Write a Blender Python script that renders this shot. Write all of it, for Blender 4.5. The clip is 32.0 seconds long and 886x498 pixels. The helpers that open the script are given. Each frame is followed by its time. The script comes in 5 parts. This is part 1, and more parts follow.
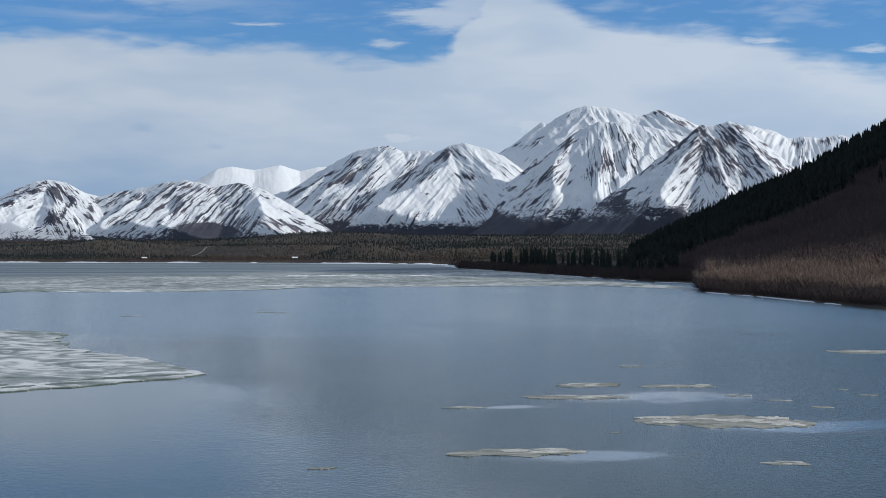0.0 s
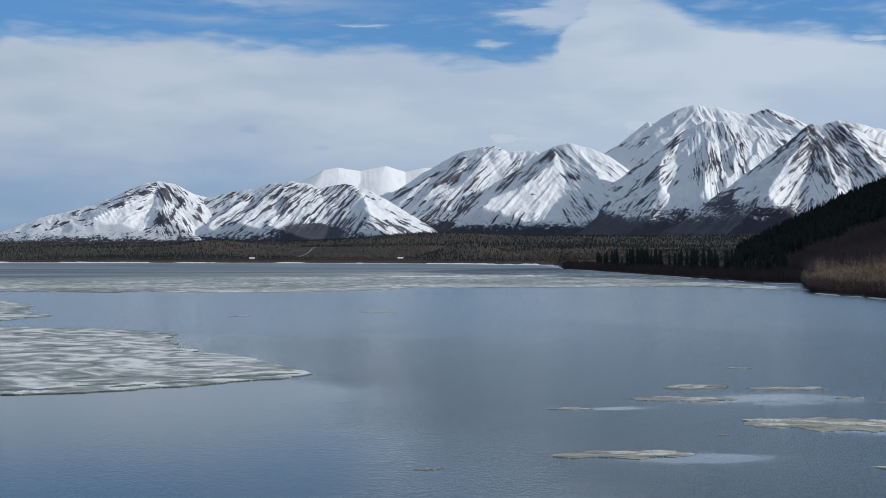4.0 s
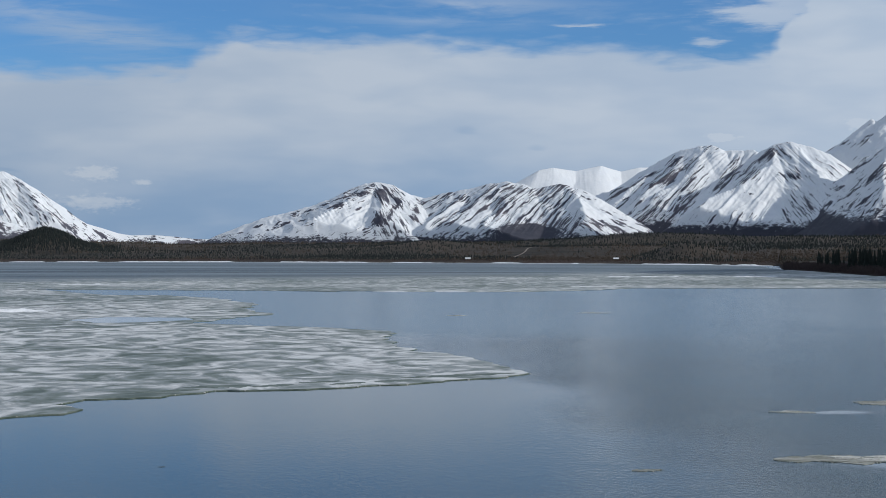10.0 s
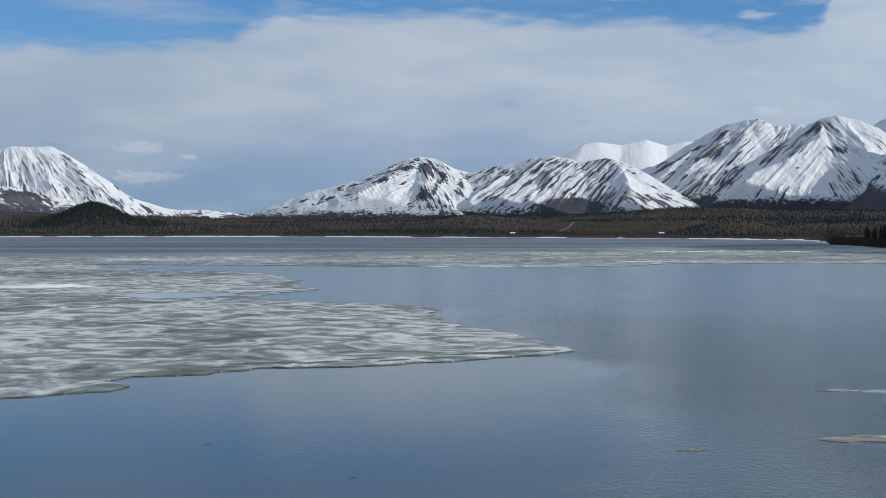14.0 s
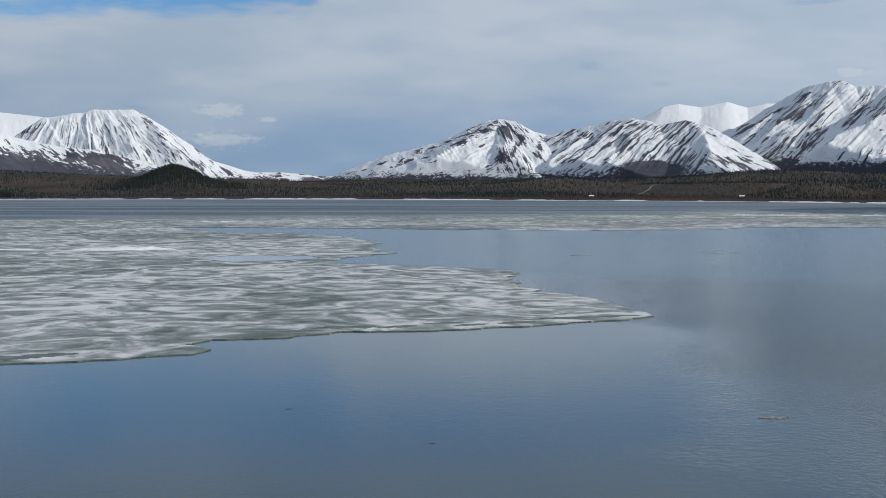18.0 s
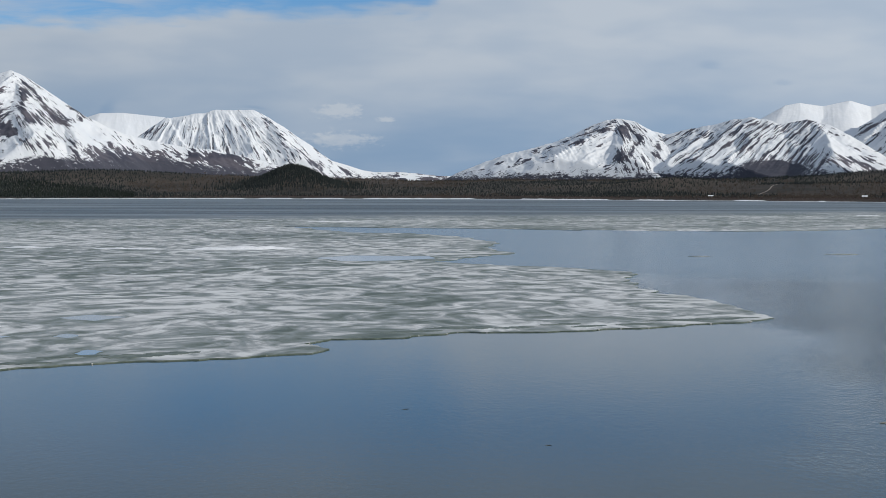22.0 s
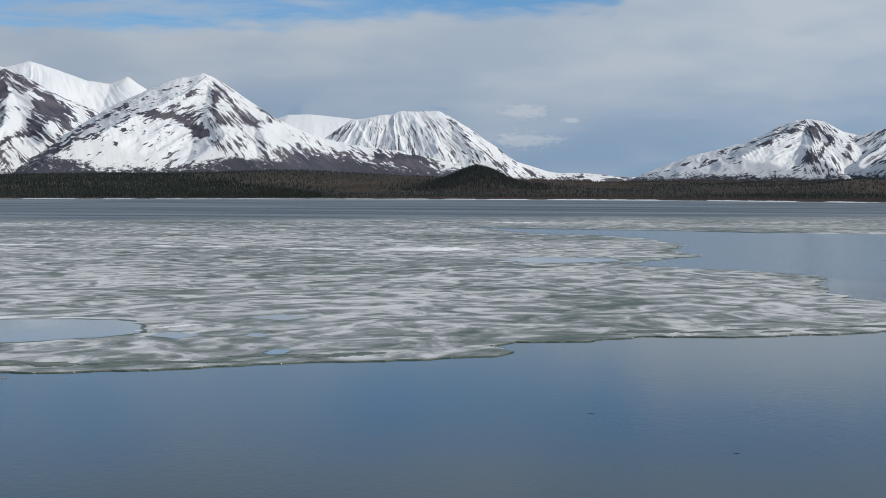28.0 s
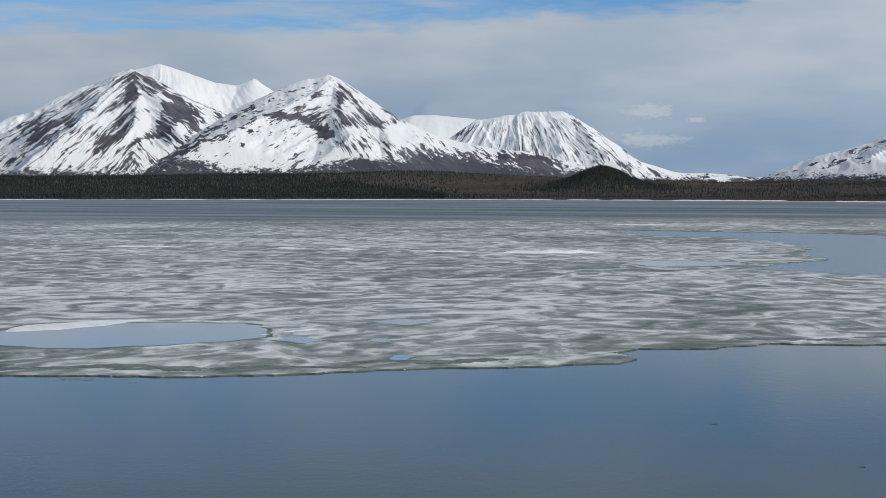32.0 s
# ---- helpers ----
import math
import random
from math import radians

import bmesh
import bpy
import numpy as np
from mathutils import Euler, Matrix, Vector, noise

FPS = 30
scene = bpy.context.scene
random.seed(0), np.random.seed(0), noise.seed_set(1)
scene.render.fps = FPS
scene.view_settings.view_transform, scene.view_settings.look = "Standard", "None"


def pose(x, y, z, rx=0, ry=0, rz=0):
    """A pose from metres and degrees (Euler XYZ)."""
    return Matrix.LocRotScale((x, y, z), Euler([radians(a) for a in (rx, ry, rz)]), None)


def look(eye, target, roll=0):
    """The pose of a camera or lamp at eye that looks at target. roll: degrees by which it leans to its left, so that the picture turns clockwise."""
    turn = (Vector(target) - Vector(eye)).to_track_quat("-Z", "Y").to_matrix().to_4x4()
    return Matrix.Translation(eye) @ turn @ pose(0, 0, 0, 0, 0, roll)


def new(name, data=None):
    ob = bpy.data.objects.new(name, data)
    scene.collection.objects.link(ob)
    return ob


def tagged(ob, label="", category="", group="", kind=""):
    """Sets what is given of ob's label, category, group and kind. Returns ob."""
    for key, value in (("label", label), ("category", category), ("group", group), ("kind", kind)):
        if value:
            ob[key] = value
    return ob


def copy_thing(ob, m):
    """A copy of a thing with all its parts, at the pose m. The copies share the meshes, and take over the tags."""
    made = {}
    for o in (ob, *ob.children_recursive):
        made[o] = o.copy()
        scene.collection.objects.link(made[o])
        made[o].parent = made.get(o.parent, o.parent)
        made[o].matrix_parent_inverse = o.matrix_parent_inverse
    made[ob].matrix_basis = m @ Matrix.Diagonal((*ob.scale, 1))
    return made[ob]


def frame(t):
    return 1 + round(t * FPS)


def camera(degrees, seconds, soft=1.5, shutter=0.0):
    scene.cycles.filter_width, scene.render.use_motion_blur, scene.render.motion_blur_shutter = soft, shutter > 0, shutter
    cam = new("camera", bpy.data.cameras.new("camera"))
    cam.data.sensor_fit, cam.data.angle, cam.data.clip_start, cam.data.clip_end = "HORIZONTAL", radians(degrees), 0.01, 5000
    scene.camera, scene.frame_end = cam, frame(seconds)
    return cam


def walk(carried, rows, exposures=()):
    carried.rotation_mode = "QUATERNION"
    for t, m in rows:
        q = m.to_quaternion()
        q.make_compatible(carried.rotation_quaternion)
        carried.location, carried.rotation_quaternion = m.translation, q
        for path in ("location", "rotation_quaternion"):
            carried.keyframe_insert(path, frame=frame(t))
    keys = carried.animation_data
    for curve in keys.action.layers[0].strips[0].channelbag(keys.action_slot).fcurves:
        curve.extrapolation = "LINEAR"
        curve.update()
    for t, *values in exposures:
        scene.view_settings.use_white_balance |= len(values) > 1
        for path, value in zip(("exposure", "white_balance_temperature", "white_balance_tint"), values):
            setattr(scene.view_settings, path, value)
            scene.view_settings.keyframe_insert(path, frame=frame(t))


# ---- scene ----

# ---------------------------------------------------------------- camera
cam = camera(29.92, 32.0, soft=0.85)
# seconds, x, y, z, heading to the left, tilt up, roll
ROWS = [
    (0, 0.00, -0.00, 15.00, -13.410, -0.059, -0.084),
    (0.5, 0.01, 0.09, 14.97, -12.828, -0.045, -0.095),
    (1, 0.01, 0.17, 14.97, -12.212, -0.039, -0.106),
    (1.5, 0.05, 0.24, 14.96, -11.621, -0.041, -0.084),
    (2, 0.06, 0.31, 14.96, -11.259, -0.036, -0.072),
    (2.5, 0.07, 0.35, 14.96, -10.909, -0.032, -0.082),
    (3, 0.05, 0.36, 14.98, -10.525, -0.023, -0.066),
    (3.5, 0.01, 0.32, 14.99, -10.162, -0.028, -0.091),
    (5.5, -0.10, 0.10, 15.04, -8.274, -0.039, -0.067),
    (6, -0.13, 0.05, 15.05, -7.637, -0.036, -0.074),
    (6.5, -0.14, 0.00, 15.05, -6.961, -0.037, -0.079),
    (7, -0.15, -0.02, 15.03, -6.341, -0.037, -0.049),
    (7.5, -0.17, 0.00, 15.02, -5.745, -0.036, -0.029),
    (8, -0.19, 0.04, 15.02, -5.067, -0.038, -0.045),
    (8.5, -0.20, 0.07, 15.01, -4.394, -0.037, -0.036),
    (9, -0.23, 0.10, 14.99, -3.765, -0.033, -0.036),
    (9.5, -0.24, 0.12, 14.98, -3.041, -0.024, -0.050),
    (10, -0.22, 0.13, 14.99, -2.347, -0.018, -0.042),
    (10.5, -0.20, 0.15, 14.98, -1.960, -0.005, -0.063),
    (11, -0.19, 0.18, 14.99, -1.679, 0.000, -0.070),
    (11.5, -0.19, 0.21, 15.03, -1.405, 0.005, -0.065),
    (12, -0.20, 0.24, 15.06, -1.150, 0.008, -0.031),
    (12.5, -0.23, 0.24, 15.10, -1.022, -0.007, -0.057),
    (13, -0.22, 0.25, 15.19, -0.997, -0.222, -0.057),
    (13.5, -0.23, 0.27, 15.26, -0.986, -0.539, -0.066),
    (14, -0.22, 0.28, 15.30, -0.799, -0.905, -0.060),
    (14.5, -0.22, 0.28, 15.31, -0.615, -1.259, -0.038),
    (16.5, -0.28, 0.27, 15.41, 0.682, -2.168, -0.043),
    (17, -0.27, 0.28, 15.45, 1.063, -2.179, -0.019),
    (17.5, -0.28, 0.30, 15.48, 1.506, -2.187, -0.015),
    (18, -0.30, 0.33, 15.53, 1.906, -2.197, -0.024),
    (18.5, -0.29, 0.34, 15.60, 2.282, -2.205, -0.055),
    (19, -0.28, 0.33, 15.64, 2.652, -2.206, -0.046),
    (19.5, -0.27, 0.31, 15.65, 3.012, -2.206, -0.038),
    (20, -0.26, 0.28, 15.65, 3.504, -2.205, -0.034),
    (20.5, -0.27, 0.25, 15.63, 4.157, -2.209, -0.022),
    (21, -0.29, 0.20, 15.62, 4.729, -2.210, -0.018),
    (21.5, -0.31, 0.15, 15.65, 5.187, -2.207, -0.005),
    (22, -0.29, 0.08, 15.67, 5.958, -2.207, 0.022),
    (22.5, -0.32, 0.00, 15.68, 6.989, -2.201, 0.046),
    (23, -0.30, -0.06, 15.68, 7.888, -2.199, 0.061),
    (23.5, -0.30, -0.13, 15.67, 8.399, -2.201, 0.068),
    (24, -0.29, -0.16, 15.68, 8.804, -2.204, 0.081),
    (24.5, -0.30, -0.14, 15.71, 9.128, -2.203, 0.079),
    (26.5, -0.38, 0.12, 15.78, 10.507, -2.187, 0.150),
    (27, -0.42, 0.15, 15.79, 10.949, -2.193, 0.156),
    (27.5, -0.43, 0.16, 15.80, 11.672, -2.193, 0.153),
    (28, -0.44, 0.14, 15.85, 12.308, -2.186, 0.145),
    (28.5, -0.44, 0.11, 15.93, 12.978, -2.188, 0.156),
    (29, -0.44, 0.07, 16.00, 13.672, -2.190, 0.152),
    (29.5, -0.45, 0.02, 16.07, 14.282, -2.187, 0.143),
    (30, -0.41, -0.02, 16.14, 14.747, -2.191, 0.144),
    (30.5, -0.36, -0.06, 16.23, 15.233, -2.191, 0.115),
    (31, -0.33, -0.11, 16.32, 15.639, -2.192, 0.114),
    (31.5, -0.32, -0.16, 16.40, 16.088, -2.191, 0.113),
    (32, -0.30, -0.20, 16.47, 16.577, -2.189, 0.097),
]


def hover(x, y, z, heading, tilt, roll):
    return Matrix.Translation((x, y, z)) @ pose(0, 0, 0, 0, 0, heading) @ pose(0, 0, 0, 90 + tilt) @ pose(0, 0, 0, 0, 0, roll)


walk(cam, [(t, hover(*r)) for t, *r in ROWS], [(0, -0.05, 6050, 10), (13, -0.15, 6050, 10), (20, -0.11, 6250, 10), (32, -0.13, 6330, 10)])

# ---------------------------------------------------------------- light
SUN_AZ, SUN_EL = -107.0, 28.0          # degrees to the left of +y, above the horizon
sun = new("sun", bpy.data.lights.new("sun", "SUN"))
sun.data.energy, sun.data.angle, sun.data.color = 3.10, radians(0.53), (1.0, 0.94, 0.83)
_s = Vector((-math.sin(radians(SUN_AZ)) * math.cos(radians(SUN_EL)), math.cos(radians(SUN_AZ)) * math.cos(radians(SUN_EL)), math.sin(radians(SUN_EL))))
sun.matrix_world = look(_s * 100, (0, 0, 0))


class Net:
    """Short hand for building node trees."""

    def __init__(self, tree):
        self.t = tree

    def add(self, kind, **props):
        n = self.t.nodes.new("ShaderNode" + kind)
        for k, v in props.items():
            if k == "ins":
                for key, val in v.items():
                    self.put(n.inputs[key], val)
            else:
                setattr(n, k, v)
        return n

    def put(self, socket, val):
        if isinstance(val, bpy.types.NodeSocket):
            self.t.links.new(val, socket)
        else:
            socket.default_value = val

    def math(self, op, a, b=0.0, c=0.0, clamp=False):
        n = self.add("Math", operation=op, use_clamp=clamp)
        for i, v in enumerate((a, b, c)):
            self.put(n.inputs[i], v)
        return n.outputs[0]

    def smooth(self, v, lo, hi, a=0.0, b=1.0):
        n = self.add("MapRange", interpolation_type="SMOOTHSTEP", ins={0: v, 1: lo, 2: hi, 3: a, 4: b})
        return n.outputs[0]

    def mix(self, f, a, b):
        n = self.add("Mix", data_type="RGBA")
        self.put(n.inputs[0], f), self.put(n.inputs[6], a), self.put(n.inputs[7], b)
        return n.outputs[2]

    def noise(self, vec, scale, detail=4.0, rough=0.55, distort=0.0):
        n = self.add("TexNoise", ins={"Scale": scale, "Detail": detail, "Roughness": rough, "Distortion": distort})
        if vec is not None:
            self.put(n.inputs["Vector"], vec)
        return n.outputs["Fac"]

    def scaled(self, vec, s, rot=0.0, loc=(0, 0, 0)):
        return self.add("Mapping", ins={"Vector": vec, "Scale": s, "Rotation": (0, 0, rot), "Location": loc}).outputs[0]

    def ramp(self, f, stops):
        n = self.add("ValToRGB")
        n.color_ramp.interpolation = "EASE"
        els = n.color_ramp.elements
        while len(els) < len(stops):
            els.new(0.5)
        for e, (p, c) in zip(els, stops):
            e.position = p
            e.color = (c, c, c, 1) if isinstance(c, float) else (*c, 1)
        self.put(n.inputs[0], f)
        return n.outputs[0]


# sky with a broken cloud deck above the mountains
world = bpy.data.worlds.new("world")
scene.world = world
world.use_nodes = True
world.node_tree.nodes.clear()
W = Net(world.node_tree)
sky = W.add("TexSky", sky_type="NISHITA", sun_disc=False, sun_elevation=radians(SUN_EL), sun_rotation=radians(-SUN_AZ), altitude=700.0, air_density=1.0, dust_density=0.4, ozone_density=2.5)
dirn = W.add("TexCoord").outputs["Generated"]
sep = W.add("SeparateXYZ", ins={0: dirn})
az = W.math("MULTIPLY", W.math("ARCTAN2", W.math("MULTIPLY", sep.outputs[0], -1.0), sep.outputs[1]), 57.29578)
el = W.math("MULTIPLY", W.math("ARCSINE", sep.outputs[2]), 57.29578)
plane = W.add("CombineXYZ", ins={0: az, 1: W.math("MULTIPLY", el, 2.2), 2: 0.0}).outputs[0]
big = W.noise(plane, 0.11, 3.0, 0.45, 0.2)
mid = W.noise(W.scaled(plane, (0.6, 1.0, 1.0)), 0.36, 3.5, 0.48, 0.15)
fine = W.noise(W.scaled(plane, (0.5, 1.0, 1.0)), 1.3, 4.0, 0.5, 0.2)
DECK_TOP = [(-32, 5.6), (-28.4, 5.85), (-26, 6.25), (-24.3, 6.8), (-22.5, 7.2), (-19.8, 7.35), (-18.6, 7.7), (-17, 8.6), (-15.2, 8.8), (-14.3, 7.9), (-13.5, 6.6), (-12.3, 6.3), (-10.2, 6.45), (-7.5, 6.8), (-2, 6.95), (1.7, 6.95), (3.4, 7.2), (4.8, 7.35), (5.6, 6.8), (6.6, 6.1), (10, 5.95), (14, 6.05), (16, 5.9), (18.5, 5.5), (22, 5.35), (26, 5.2), (32, 5.3)]  # azimuth, elevation of the cloud deck's upper rim
edge = W.ramp(W.math("MULTIPLY_ADD", az, 1 / 64, 0.5), [(q / 64 + 0.5, h / 12) for q, h in DECK_TOP])
rag = W.math("ADD", W.math("MULTIPLY_ADD", mid, 1.3, -0.65), W.math("MULTIPLY_ADD", fine, 1.0, -0.5))
above = W.math("SUBTRACT", W.math("ADD", el, rag), W.math("MULTIPLY", edge, 12.0))
deck = W.smooth(above, -0.42, 0.42, 1.0, 0.0)


def lump(pa, pe, wa, we, lean=0.0, ragged=0.5):
    """A cloud patch about one direction."""
    da, de = W.math("SUBTRACT", az, pa), W.math("SUBTRACT", W.math("MULTIPLY_ADD", fine, ragged, W.math("SUBTRACT", el, ragged / 2)), pe)
    u = W.math("DIVIDE", da, wa)
    v = W.math("DIVIDE", W.math("MULTIPLY_ADD", da, lean, de), we)
    return W.math("EXPONENT", W.math("MULTIPLY", W.math("ADD", W.math("MULTIPLY", u, u), W.math("MULTIPLY", v, v)), -1.0))


shreds = 0.0
for spec in ((-12.9, 7.85, 1.6, 0.42, -0.12), (-14.4, 8.3, 1.2, 0.7), (-11.5, 7.0, 0.75, 0.14), (-7.1, 7.62, 1.0, 0.09), (-24.2, 7.0, 1.0, 0.10), (-28.0, 6.6, 0.9, 0.11), (-16.0, 8.6, 1.5, 0.5)):
    shreds = W.math("ADD", shreds, lump(*spec))
shreds = W.smooth(W.math("ADD", shreds, W.math("MULTIPLY_ADD", W.noise(W.scaled(plane, (0.35, 1.0, 1.0)), 2.4, 5.0, 0.6), 1.6, -0.8)), 0.15, 1.1, 0.0, 0.8)
wisp = W.math("MULTIPLY", W.smooth(W.math("ADD", W.math("MULTIPLY", mid, 0.55), W.math("MULTIPLY", fine, 0.45)), 0.50, 0.74), 0.4)
haze = W.math("MULTIPLY", W.math("MULTIPLY", W.smooth(az, 13.0, 18.0), W.smooth(W.noise(W.scaled(plane, (0.25, 1.0, 1.0), 0.1), 0.8, 5.0, 0.6, 0.4), 0.30, 0.68)), 0.72)
high = W.math("MULTIPLY", W.smooth(W.noise(W.scaled(dirn, (1.0, 1.0, 2.5)), 2.6, 6.0, 0.6, 0.3), 0.31, 0.52), W.smooth(el, 8.2, 10.2))
streaked = W.smooth(W.noise(W.scaled(plane, (0.30, 1.0, 1.0), 0.32), 0.75, 5.0, 0.6, 0.5), 0.36, 0.66, 0.0, 0.62)
veil = W.math("MULTIPLY", W.math("ADD", lump(9.5, 7.35, 4.0, 0.8, -0.2), lump(-3.0, 8.2, 4.0, 0.5), clamp=True), streaked)
cover = W.math("MAXIMUM", W.math("MAXIMUM", W.math("MAXIMUM", deck, shreds), W.math("MAXIMUM", veil, haze)), W.math("MAXIMUM", wisp, W.math("MULTIPLY", high, 0.88)), clamp=True)
puffs = W.smooth(W.math("ADD", W.math("MULTIPLY", big, 0.7), W.math("MULTIPLY", mid, 0.5)), 0.44, 0.76)
tone = W.math("ADD", W.smooth(el, 1.0, 5.2, 0.0, 0.62), W.math("MULTIPLY", puffs, 0.5), clamp=True)
lumps = 0.0
for spec in ((9.55, 2.55, 0.95, 0.32), (7.9, 2.25, 0.35, 0.14), (-11.9, 3.78, 0.75, 0.13), (-16.4, 4.2, 0.5, 0.2), (9.5, 1.55, 1.6, 0.35)):
    lumps = W.math("ADD", lumps, lump(*spec, 0.0, 0.36))
tone = W.math("MULTIPLY_ADD", W.smooth(W.math("ADD", lumps, W.math("MULTIPLY_ADD", W.noise(plane, 3.2, 4.0, 0.6), 1.4, -0.7)), 0.35, 0.95), W.math("MULTIPLY", fine, 1.15), tone, clamp=True)
murk = 0.0
for spec in ((-3.15, 4.1, 0.42, 0.16), (-5.6, 3.45, 0.35, 0.14), (12.4, 2.62, 0.5, 0.10, -0.1), (17.4, 2.55, 0.35, 0.3, 0.6)):
    murk = W.math("ADD", murk, lump(*spec, ragged=0.36))
tone = W.math("SUBTRACT", tone, W.math("MULTIPLY", W.smooth(W.math("ADD", murk, W.math("MULTIPLY_ADD", fine, 0.6, -0.3)), 0.1, 1.1), 0.22), clamp=True)
cloud = W.mix(tone, (0.262, 0.376, 0.526, 1), (0.520, 0.576, 0.640, 1))
tint = W.add("Mix", data_type="RGBA", blend_type="MULTIPLY")
tint.inputs[0].default_value, tint.inputs[7].default_value = 1.0, (0.56, 0.87, 1.22, 1)
W.put(tint.inputs[6], sky.outputs[0])
bg_sky = W.add("Background", ins={0: tint.outputs[2], 1: 0.084})
glow = W.add("VectorMath", operation="DOT_PRODUCT", ins={0: dirn, 1: tuple(_s)})
bg_cloud = W.add("Background", ins={0: cloud, 1: W.math("MULTIPLY", W.math("MULTIPLY_ADD", glow.outputs["Value"], 0.30, 1.06), W.smooth(el, 8.5, 11.5, 1.0, 0.74))})
mixed = W.add("MixShader", ins={0: cover, 1: bg_sky.outputs[0], 2: bg_cloud.outputs[0]})
W.put(W.add("OutputWorld").inputs[0], mixed.outputs[0])


# ---------------------------------------------------------------- materials
def material(name, rough=0.85, spec=0.3):
    m = bpy.data.materials.new(name)
    m.use_nodes = True
    m.node_tree.nodes.clear()
    n = Net(m.node_tree)
    b = n.add("BsdfPrincipled", ins={"Roughness": rough, "Specular IOR Level": spec})
    n.put(n.add("OutputMaterial").inputs[0], b.outputs[0])
    place = n.add("TexCoord").outputs["Object"]
    return m, n, b, place


def bump(n, b, height, strength, dist):
    k = n.add("Bump", ins={"Strength": strength, "Distance": dist, "Height": height})
    n.put(b.inputs["Normal"], k.outputs[0])


def tinted(name, dark, light, scale, rough=0.9, bumpy=0.0, dist=0.1):
    m, n, b, p = material(name, rough, 0.15)
    f = n.math("ADD", n.math("MULTIPLY", n.noise(p, scale, 6.0, 0.6), 0.7), n.math("MULTIPLY", n.noise(p, scale * 9, 3.0), 0.3))
    n.put(b.inputs["Base Color"], n.mix(n.smooth(f, 0.3, 0.7), (*dark, 1), (*light, 1)))
    if bumpy:
        bump(n, b, n.noise(p, scale * 6, 5.0), bumpy, dist)
    return m


def island_tinted(name, dark, light, rough=0.9):
    """Foliage and twigs: a tone of its own for every plant."""
    m, n, b, p = material(name, rough, 0.1)
    r = n.add("NewGeometry").outputs["Random Per Island"]
    f = n.math("ADD", n.math("MULTIPLY", r, 0.45), n.math("MULTIPLY", n.noise(p, 0.012, 4.0), 0.75))
    n.put(b.inputs["Base Color"], n.mix(n.smooth(f, 0.2, 0.9), (*dark, 1), (*light, 1)))
    return m


def water_material():
    """Open water: ruffled in the bay, glassy in the lee of the ice and round the floes."""
    m, n, b, p = material("lake_water", 0.05, 0.42)
    b.inputs["IOR"].default_value = 1.333
    xyz = n.add("SeparateXYZ", ins={0: p})
    gust = n.smooth(n.noise(n.scaled(p, (0.016, 0.008, 1.0), 0.3), 1.0, 3.0, 0.5, 0.6), 0.36, 0.64)
    lee = n.smooth(n.math("MULTIPLY_ADD", n.noise(p, 0.03, 4.0), 30.0, xyz.outputs[0]), 22.0, 75.0)
    slick = 0.0
    open_bay = n.smooth(n.math("MULTIPLY_ADD", n.noise(p, 0.03, 3.0), 40.0, xyz.outputs[1]), 215.0, 290.0, 0.0, 0.12)
    for cx, cy, wx, wy in ((60, 156, 11, 8), (61, 127, 8, 5), (38.5, 113.0, 6.5, 3.5), (42, 150, 4, 2), (9, 172, 13, 20), (74, 128, 7, 4)):
        u = n.math("DIVIDE", n.math("SUBTRACT", xyz.outputs[0], float(cx)), float(wx))
        v = n.math("DIVIDE", n.math("SUBTRACT", xyz.outputs[1], float(cy)), float(wy))
        slick = n.math("ADD", slick, n.math("EXPONENT", n.math("MULTIPLY", n.math("ADD", n.math("MULTIPLY", u, u), n.math("MULTIPLY", v, v)), -1.0)))
    still = n.smooth(n.math("MULTIPLY", slick, n.math("MULTIPLY_ADD", n.noise(p, 0.16, 5.0, 0.6), 2.0, 0.0)), 0.04, 0.8, 1.0, 0.03)
    # Lighter blue on the right and far out stands in for reflected sky.
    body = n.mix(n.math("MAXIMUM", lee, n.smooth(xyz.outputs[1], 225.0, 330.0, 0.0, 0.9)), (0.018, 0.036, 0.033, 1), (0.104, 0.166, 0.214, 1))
    # Slush film on the slicks; its pale colour also paints in reflected cloud.
    slush = n.math("MULTIPLY", n.math("SUBTRACT", 1.0, still), n.smooth(n.noise(n.scaled(p, (0.5, 0.25, 1.0)), 0.5, 5.0, 0.6), 0.30, 0.62))
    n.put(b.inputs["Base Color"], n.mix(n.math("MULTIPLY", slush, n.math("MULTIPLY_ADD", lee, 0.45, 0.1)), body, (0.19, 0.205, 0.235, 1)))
    ruffle = n.math("MULTIPLY", n.math("MULTIPLY", n.math("MAXIMUM", lee, open_bay), still), n.math("MULTIPLY_ADD", gust, 0.5, 0.5))
    n.put(b.inputs["Roughness"], n.math("MAXIMUM", n.math("MULTIPLY_ADD", ruffle, 0.11, 0.09), n.smooth(n.math("MULTIPLY_ADD", n.noise(p, 0.02, 3.0), 60.0, xyz.outputs[1]), 235.0, 340.0, 0.0, 0.19)))
    h = n.math("ADD", n.noise(n.scaled(p, (2.3, 1.15, 1.0), 0.2), 0.9, 4.0, 0.6), n.math("MULTIPLY", n.noise(p, 5.0, 3.0), 0.3))
    k = n.add("Bump", ins={"Strength": n.math("MULTIPLY_ADD", n.math("MULTIPLY", ruffle, n.smooth(xyz.outputs[1], 190.0, 340.0, 1.0, 0.25)), 1.05, 0.025), "Distance": 0.42, "Height": h})
    n.put(b.inputs["Normal"], k.outputs[0])
    return m


